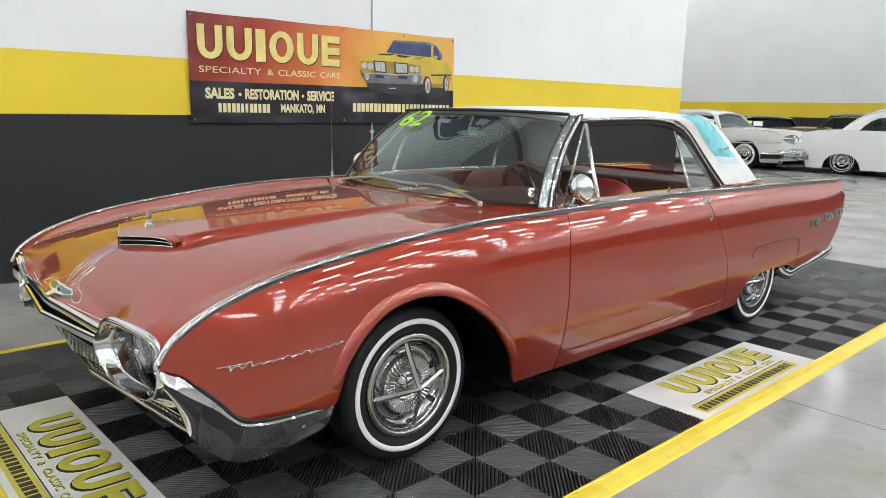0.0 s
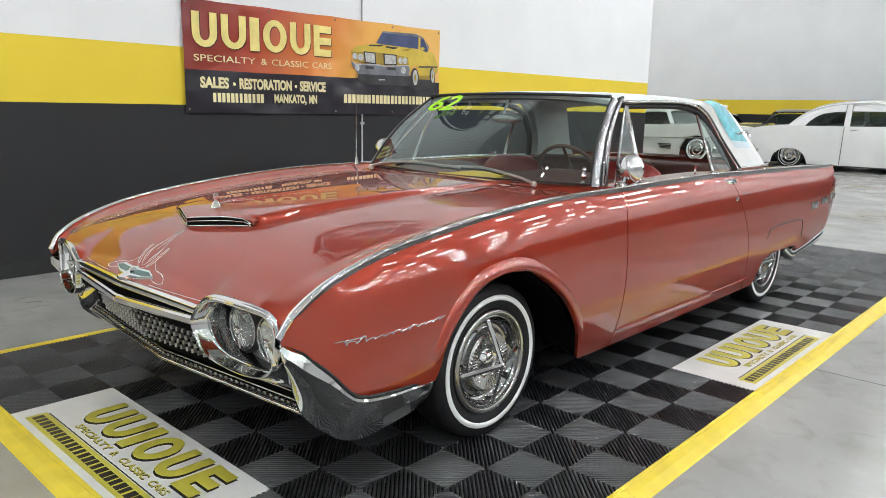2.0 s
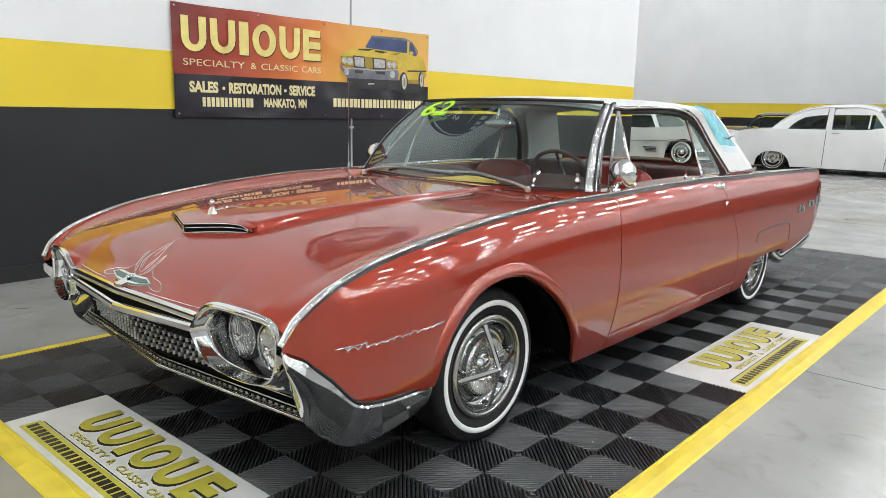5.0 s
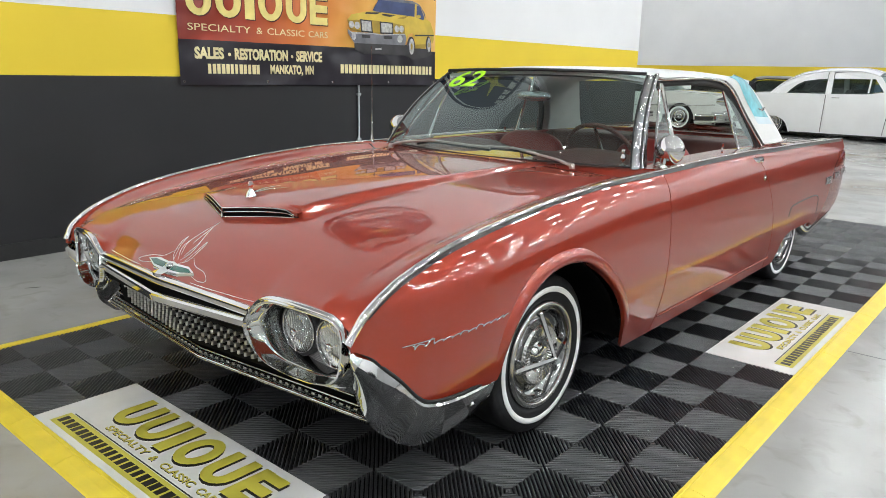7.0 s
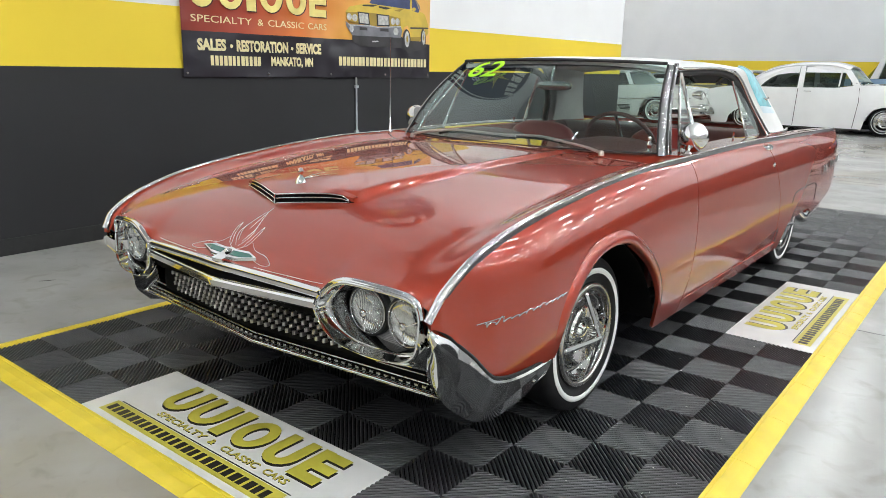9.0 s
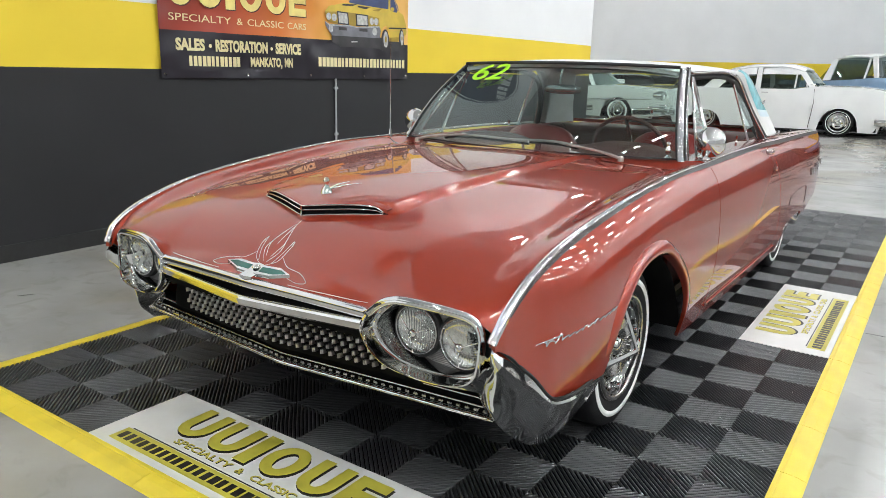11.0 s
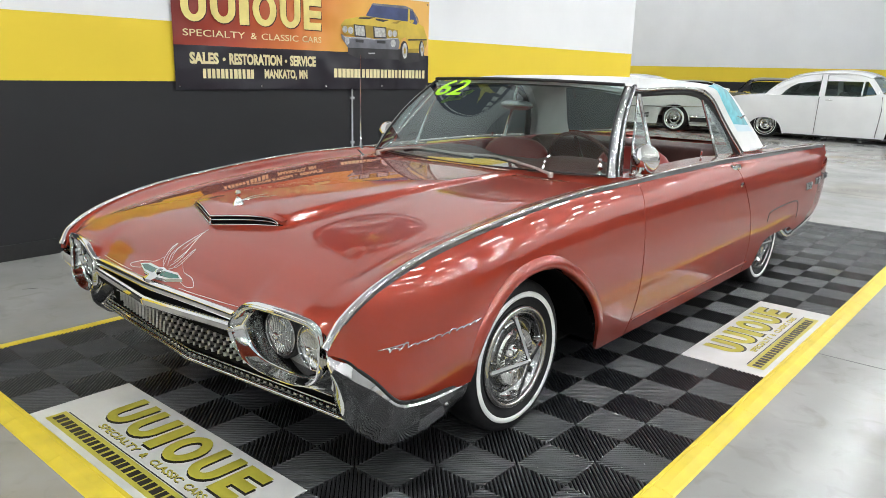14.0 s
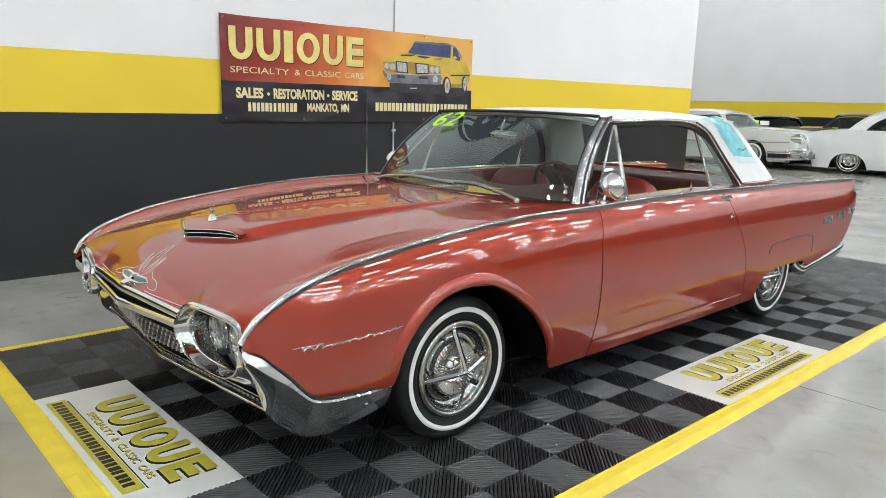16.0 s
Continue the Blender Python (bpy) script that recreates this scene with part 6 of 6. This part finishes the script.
def back_car(name, label, paint, m, length, width, belt, low, wheels, wheel_r, roof=None, roof_paint=None, whitewall="thin", arch=None):
    """A parked car along its own x axis (front at +x). belt: its shoulder line; wheels: hub positions; roof: (side outline points, pillars)."""
    car = thing(name, label, "car", at=m)
    hw = width / 2
    x0, x1 = -length / 2, length / 2
    zb = curve(*zip(*belt))
    plan = curve([x0, x0 + 0.12, x0 + 0.6, 0, x1 - 0.7, x1 - 0.15, x1], [hw * 0.70, hw * 0.86, hw * 0.97, hw, hw * 0.97, hw * 0.86, hw * 0.66])

    def bottom(x):
        z = low + (0.16 if x < x0 + 0.25 or x > x1 - 0.25 else 0)
        for k, wx in enumerate(wheels):
            d = abs(x - wx) / (wheel_r + 0.09)
            if d < 1:
                z = max(z, low + ((arch[k] if arch else wheel_r * 2) - low) * math.sqrt(1 - d**2.4))
        return z

    n = 110
    xs = np.linspace(x0, x1, n)
    for s in (1, -1):
        rows = []
        for x in xs:
            t, b = zb(x), bottom(x)
            b = min(b, t - 0.05)
            row = []
            for k in range(12):
                f = k / 11
                z = t + (b - t) * f
                u = (t - z) / max(t - low, 0.1)
                row.append((x, -s * (plan(x) - 0.05 * (1 - u) ** 2 - 0.05 * u**3), z))
            rows.append(row[::s])
        grid_mesh("body_side", rows, paint, car)
    rows = [[(x, (plan(x) - 0.05) * v, zb(x) + 0.035 * (1 - v * v)) for v in np.linspace(-1, 1, 13)] for x in xs]
    grid_mesh("body_top", rows, paint, car)
    for x, sgn in ((x0, -1), (x1, 1)):
        t = zb(x)
        rows = [[(x + sgn * 0.05 * math.sin(math.pi * f), (plan(x) - 0.05) * v, t + (low + 0.16 - t) * f) for v in np.linspace(-1, 1, 9)] for f in np.linspace(0, 1, 7)]
        grid_mesh("end_panel", rows, paint, car)
        sweep("bumper", smooth_path([(x - sgn * 0.35, -hw * 0.93, low + 0.24), (x + sgn * 0.02, -hw * 0.85, low + 0.24), (x + sgn * 0.10, 0, low + 0.24), (x + sgn * 0.02, hw * 0.85, low + 0.24), (x - sgn * 0.35, hw * 0.93, low + 0.24)], 24), ring(0.055, 10, 1.3), CHROME, car)
    part("floor_pan", box_bm(x0 + 0.3, -hw + 0.12, low + 0.02, x1 - 0.3, hw - 0.12, low + 0.12), SHADOW_BLACK, car)
    for wx in wheels:
        for s in (1, -1):
            c = (wx, -s * (hw - 0.20), wheel_r + FLOOR_Z - m.translation.z)
            w = lathe("wheel", [(wheel_r * 0.6, 0.11 * s), (wheel_r * 0.93, 0.10 * s), (wheel_r, 0.06 * s), (wheel_r, -0.06 * s), (wheel_r * 0.93, -0.095 * s), (wheel_r * 0.80, -0.1 * s)], RUBBER, car, 40, "y", c)
            inner = 0.68 if whitewall == "wide" else 0.765
            lathe("whitewall", [(wheel_r * 0.80, -0.1 * s), (wheel_r * 0.785, -0.104 * s), (wheel_r * inner, -0.1 * s)], WHITEWALL, w, 40, "y", c)
            lathe("sidewall", [(wheel_r * inner, -0.1 * s), (wheel_r * 0.675, -0.09 * s)], RUBBER, w, 40, "y", c)
            lathe("hubcap", [(wheel_r * 0.68, -0.092 * s), (wheel_r * 0.65, -0.102 * s), (wheel_r * 0.61, -0.096 * s), (wheel_r * 0.56, -0.070 * s), (wheel_r * 0.44, -0.062 * s), (wheel_r * 0.42, -0.085 * s), (wheel_r * 0.33, -0.090 * s), (wheel_r * 0.30, -0.070 * s), (wheel_r * 0.14, -0.080 * s), (wheel_r * 0.12, -0.105 * s), (0.0005, -0.112 * s)], CHROME, w, 32, "y", c)
    if roof:
        line, pillars, tumble = roof
        zr = curve(*zip(*line))
        ra, rb = line[0][0], line[-1][0]
        rw = hw * tumble
        rp = roof_paint or paint
        rows = []
        for x in np.linspace(ra, rb, 40):
            row = []
            for v in np.linspace(-1, 1, 15):
                row.append((x, rw * v, zr(x) - 0.07 * abs(v) ** 3.5))
            rows.append(row)
        grid_mesh("roof", rows, rp, car, thickness=0.03)
        for s in (1, -1):
            for pl in pillars:
                bm = bmesh.new()
                vs, vi = [], []
                for x, z in pl:
                    f = min(max((z - zb(x)) / max(zr(min(max(x, ra), rb)) - 0.10 - zb(x), 0.1), 0), 1)
                    y = -s * ((plan(x) - 0.06) + (rw - plan(x) + 0.06) * f)
                    vs.append(bm.verts.new((x, y, z)))
                    vi.append(bm.verts.new((x, y + s * 0.05, z)))
                k = len(pl)
                bm.faces.new(vs)
                bm.faces.new(vi[::-1])
                for i in range(k):
                    bm.faces.new((vs[i], vs[(i + 1) % k], vi[(i + 1) % k], vi[i]))
                part("pillar", bm, rp, car)
            gl = []
            for x in np.linspace(ra + 0.05, rb - 0.05, 12):
                gl.append([(x, -s * (plan(x) - 0.09), zb(x)), (x, -s * (rw - 0.025), max(zr(x) - 0.09, zb(x) + 0.01))])
            g1 = grid_mesh("side_window", gl, CAR_GLASS, car)
            g1.visible_shadow = False
        # screens at both ends
        for (xa, za), (xb2, zb2) in (((ra + 0.02, zr(ra) - 0.02), (ra - 0.30, zb(ra - 0.30))), ((rb - 0.02, zr(rb) - 0.02), (rb + 0.34, zb(rb + 0.34)))):
            sc = grid_mesh("screen", [[(xa + (xb2 - xa) * f, (rw + (plan(0) - 0.12 - rw) * f) * v, za - 0.06 * abs(v) ** 3 * (1 - f) + (zb2 - za) * f) for v in np.linspace(-1, 1, 9)] for f in np.linspace(0, 1, 5)], CAR_GLASS, car)
            sc.visible_shadow = False
        part("front_seat", box_bm(0.0, -hw + 0.2, low + 0.3, 0.22, hw - 0.2, zb(0) + 0.10, 0.06, 2), SEAT_DARK, car)
        part("back_seat", box_bm(-0.95, -hw + 0.2, low + 0.3, -0.75, hw - 0.2, zb(-0.8) + 0.06, 0.06, 2), SEAT_DARK, car)
        lathe("steering_wheel", [(0.19, -0.01), (0.205, 0.0), (0.19, 0.012), (0.18, 0.0), (0.19, -0.01)], BLACK, car, 24, "x", (0.55, 0.36, zb(0.5) + 0.02))
    return car


def car_lamps(car, x, y, z, r=0.09):
    for s in (1, -1):
        lamp = lathe("headlamp", [(r, x - 0.05), (r * 1.08, x + 0.01), (r * 0.9, x + 0.03)], CHROME, car, 24, "x", (0, s * y, z))
        lathe("lens", [(r * 0.9, x + 0.025), (r * 0.5, x + 0.05), (0.0005, x + 0.058)], REFLECTOR, lamp, 24, "x", (0, s * y, z))


# white two-door sedan with smooth rounded body
SX = -1.79
sedan = back_car("sedan_car", "white rounded fifties two-door sedan parked on the concrete", WHITE_PAINT, pose(SX, 16.75, 0), 5.0, 1.86,
                 [(-2.5, 0.68), (-2.40, 0.86), (-2.1, 0.93), (-1.6, 0.965), (-0.6, 0.975), (0.4, 0.99), (0.9, 1.05), (1.6, 1.06), (2.1, 1.03), (2.35, 0.95), (2.5, 0.75)], 0.10, (-1.45, 1.45), 0.31,
                 ([(-1.56, 1.01), (-1.38, 1.18), (-1.18, 1.315), (-0.93, 1.425), (-0.6, 1.49), (-0.3, 1.52), (0.0, 1.53), (0.25, 1.52), (0.5, 1.47), (0.62, 1.42)],
                  [[(-1.56, 0.94), (-1.17, 0.965), (-1.10, 1.06), (-0.98, 1.17), (-0.84, 1.245), (-0.60, 1.285), (-0.38, 1.30), (-0.38, 1.45), (-0.6, 1.43), (-0.92, 1.365), (-1.17, 1.255), (-1.37, 1.12), (-1.5, 1.0)], [(-0.36, 0.97), (-0.24, 0.97), (-0.26, 1.45), (-0.36, 1.45)],
                   [(0.80, 1.02), (0.92, 1.04), (0.66, 1.37), (0.50, 1.40)], [(-0.24, 1.31), (0.5, 1.31), (0.62, 1.33), (0.5, 1.41), (0.25, 1.45), (0.0, 1.45), (-0.24, 1.43)], [(0.47, 1.02), (0.50, 1.02), (0.50, 1.36), (0.47, 1.36)]], 0.77), arch=(0.45, 0.60))
car_lamps(sedan, 2.44, 0.66, 0.78)
for s in (1, -1):
    sweep("door_gap", [(-0.33, -s * 0.925, 0.96), (-0.34, -s * 0.932, 0.6), (-0.36, -s * 0.905, 0.14)], ring(0.006, 6), BLACK, sedan)
    sweep("door_gap", [(0.90, -s * 0.905, 1.0), (0.92, -s * 0.922, 0.7), (0.88, -s * 0.91, 0.3), (0.86, -s * 0.885, 0.14)], ring(0.006, 6), BLACK, sedan)
    # black rod along the sill, painting in the shadow beneath the body
    sweep("sill_shadow", [(-1.0, -s * 0.885, 0.105), (1.0, -s * 0.885, 0.105)], ring(0.012, 6), BLACK, sedan)
    sweep("door_handle", [(0.0 - 0.2, -s * 0.935, 0.90), (-0.05, -s * 0.94, 0.90)], ring(0.010, 6), CHROME, sedan)
lathe("sun_shade", [(0.0005, 0.80), (0.04, 0.80), (0.04, 0.90), (0.0005, 0.90)], CHROME, sedan, 12, "x", (0, -0.80, 1.08))

# cream late-fifties car with twin lamps and louvred fender
coupe2 = back_car("cream_car", "cream finned fifties hardtop with whitewall tyres", CREAM_PAINT, pose(-6.74, 16.45, 0), 5.2, 1.95,
                  [(-2.6, 0.85), (-2.2, 0.93), (-1.0, 0.90), (0.3, 0.90), (1.0, 0.93), (1.8, 0.90), (2.3, 0.85), (2.5, 0.76), (2.6, 0.60)], 0.16, (-1.55, 1.41), 0.33,
                  ([(-1.45, 1.1), (-1.2, 1.24), (-0.7, 1.335), (-0.1, 1.345), (0.3, 1.31), (0.52, 1.26)],
                   [[(-1.8, 0.92), (-1.4, 0.91), (-1.2, 1.17), (-1.3, 1.2), (-1.45, 1.1)], [(0.68, 0.93), (0.78, 0.93), (0.54, 1.25), (0.44, 1.25)], [(-1.3, 1.18), (0.3, 1.23), (0.5, 1.22), (0.3, 1.3), (-0.7, 1.32), (-1.25, 1.24)]], 0.72), whitewall="wide", roof_paint=WHITE_PAINT)
car_lamps(coupe2, 2.50, 0.70, 0.70, 0.075)
car_lamps(coupe2, 2.52, 0.52, 0.68, 0.075)
sweep("grille_bar", smooth_path([(2.45, -0.80, 0.42), (2.66, -0.5, 0.42), (2.70, 0, 0.42), (2.66, 0.5, 0.42), (2.45, 0.80, 0.42)], 20), ring(0.07, 10, 1.4), CHROME, coupe2)
wrap = smooth_path([(1.86, -0.985, 0.30), (2.2, -0.975, 0.31), (2.48, -0.86, 0.33), (2.66, -0.5, 0.34), (2.70, 0, 0.34), (2.66, 0.5, 0.34), (2.48, 0.86, 0.33), (2.2, 0.975, 0.31), (1.86, 0.985, 0.30)], 40)
sweep("bumper_wrap", wrap, [(-0.03, -0.10), (-0.03, 0.11), (0.02, 0.11), (0.045, 0.06), (0.02, 0.0), (0.045, -0.05), (0.02, -0.10)], CHROME, coupe2, "heavy chrome front bumper")
for sy in (-1, 1):
    lathe("bumper_pod", [(0.10, 2.50), (0.10, 2.66), (0.07, 2.76), (0.0005, 2.80)], CHROME, coupe2, 20, "x", (0, sy * 0.62, 0.38))
    lathe("lamp_hood", [(0.115, 2.30), (0.12, 2.50), (0.10, 2.56), (0.095, 2.50)], CHROME, coupe2, 24, "x", (0, sy * 0.74, 0.72))
for k in range(4):
    sweep("louvre", [(0.42 + 0.03 * k, -0.985, 0.42 - 0.035 * k), (0.78, -0.985, 0.42 - 0.035 * k)], ring(0.011, 6), BLACK, coupe2)
for s in (1, -1):
    sweep("side_trim", [(-2.4, -s * 0.93, 0.62), (0, -s * 0.985, 0.57), (1.4, -s * 0.97, 0.60), (2.3, -s * 0.90, 0.64)], ring(0.014, 6), CHROME, coupe2)

# two dark cars nosed up to the far wall
dark_belt = [(-2.5, 0.75), (-2.2, 0.86), (-1.2, 0.90), (0.0, 0.90), (0.9, 0.94), (1.8, 0.92), (2.3, 0.85), (2.5, 0.65)]
dark_roof = ([(-0.95, 1.15), (-0.7, 1.27), (-0.2, 1.33), (0.3, 1.33), (0.6, 1.29)], [[(-1.3, 0.92), (-0.95, 0.91), (-0.7, 1.2), (-0.95, 1.14)], [(0.86, 0.94), (0.94, 0.94), (0.62, 1.28), (0.54, 1.28)]], 0.70)
dark = back_car("dark_car", "black car with a pale card behind its windscreen", DARK_PAINT, pose(-6.78, 19.9, -0.12, 0, 0, -62), 5.0, 1.85, dark_belt, 0.18, (-1.45, 1.45), 0.32, dark_roof)
card = part("price_card", box_bm(-0.12, -0.004, -0.08, 0.12, 0.004, 0.08, 0.003, 1), WHITEWALL, dark, "pale card behind the windscreen")
card.matrix_basis = pose(0.80, -0.28, 1.13, -40, 0, 90)
mark = part("green_mark", box_bm(-0.07, -0.003, -0.05, 0.07, 0.003, 0.05, 0.002, 1), YEAR, dark, "green painted mark on the windscreen")
mark.matrix_basis = pose(0.72, -0.50, 1.17, -40, 0, 90)
olive = back_car("olive_car", "dark olive sedan parked before the far wall", OLIVE_PAINT, pose(-4.3, 19.7, 0, 0, 0, 200), 5.0, 1.85, dark_belt, 0.18, (-1.45, 1.45), 0.32, dark_roof, DARK_PAINT)

# pale blue pickup truck with a white cab roof
truck_belt = [(-2.6, 1.12), (-2.4, 1.17), (-0.9, 1.18), (0.0, 1.22), (0.8, 1.28), (1.8, 1.26), (2.3, 1.20), (2.5, 1.05), (2.6, 0.85)]
truck = back_car("pickup_truck", "pale blue pickup truck with a white cab roof", BLUE_PAINT, pose(0.08, 18.9, 0, 0, 0, -38), 5.2, 1.95, truck_belt, 0.28, (-1.6, 1.6), 0.37,
                 ([(-0.75, 1.74), (-0.5, 1.81), (0.0, 1.83), (0.5, 1.80)], [[(-0.85, 1.19), (-0.62, 1.20), (-0.62, 1.74), (-0.75, 1.72)], [(0.70, 1.26), (0.80, 1.27), (0.52, 1.78), (0.40, 1.78)], [(0.40, 1.25), (0.43, 1.25), (0.36, 1.76), (0.33, 1.76)]], 0.74), ROOF_WHITE)
car_lamps(truck, 2.55, 0.72, 0.82)
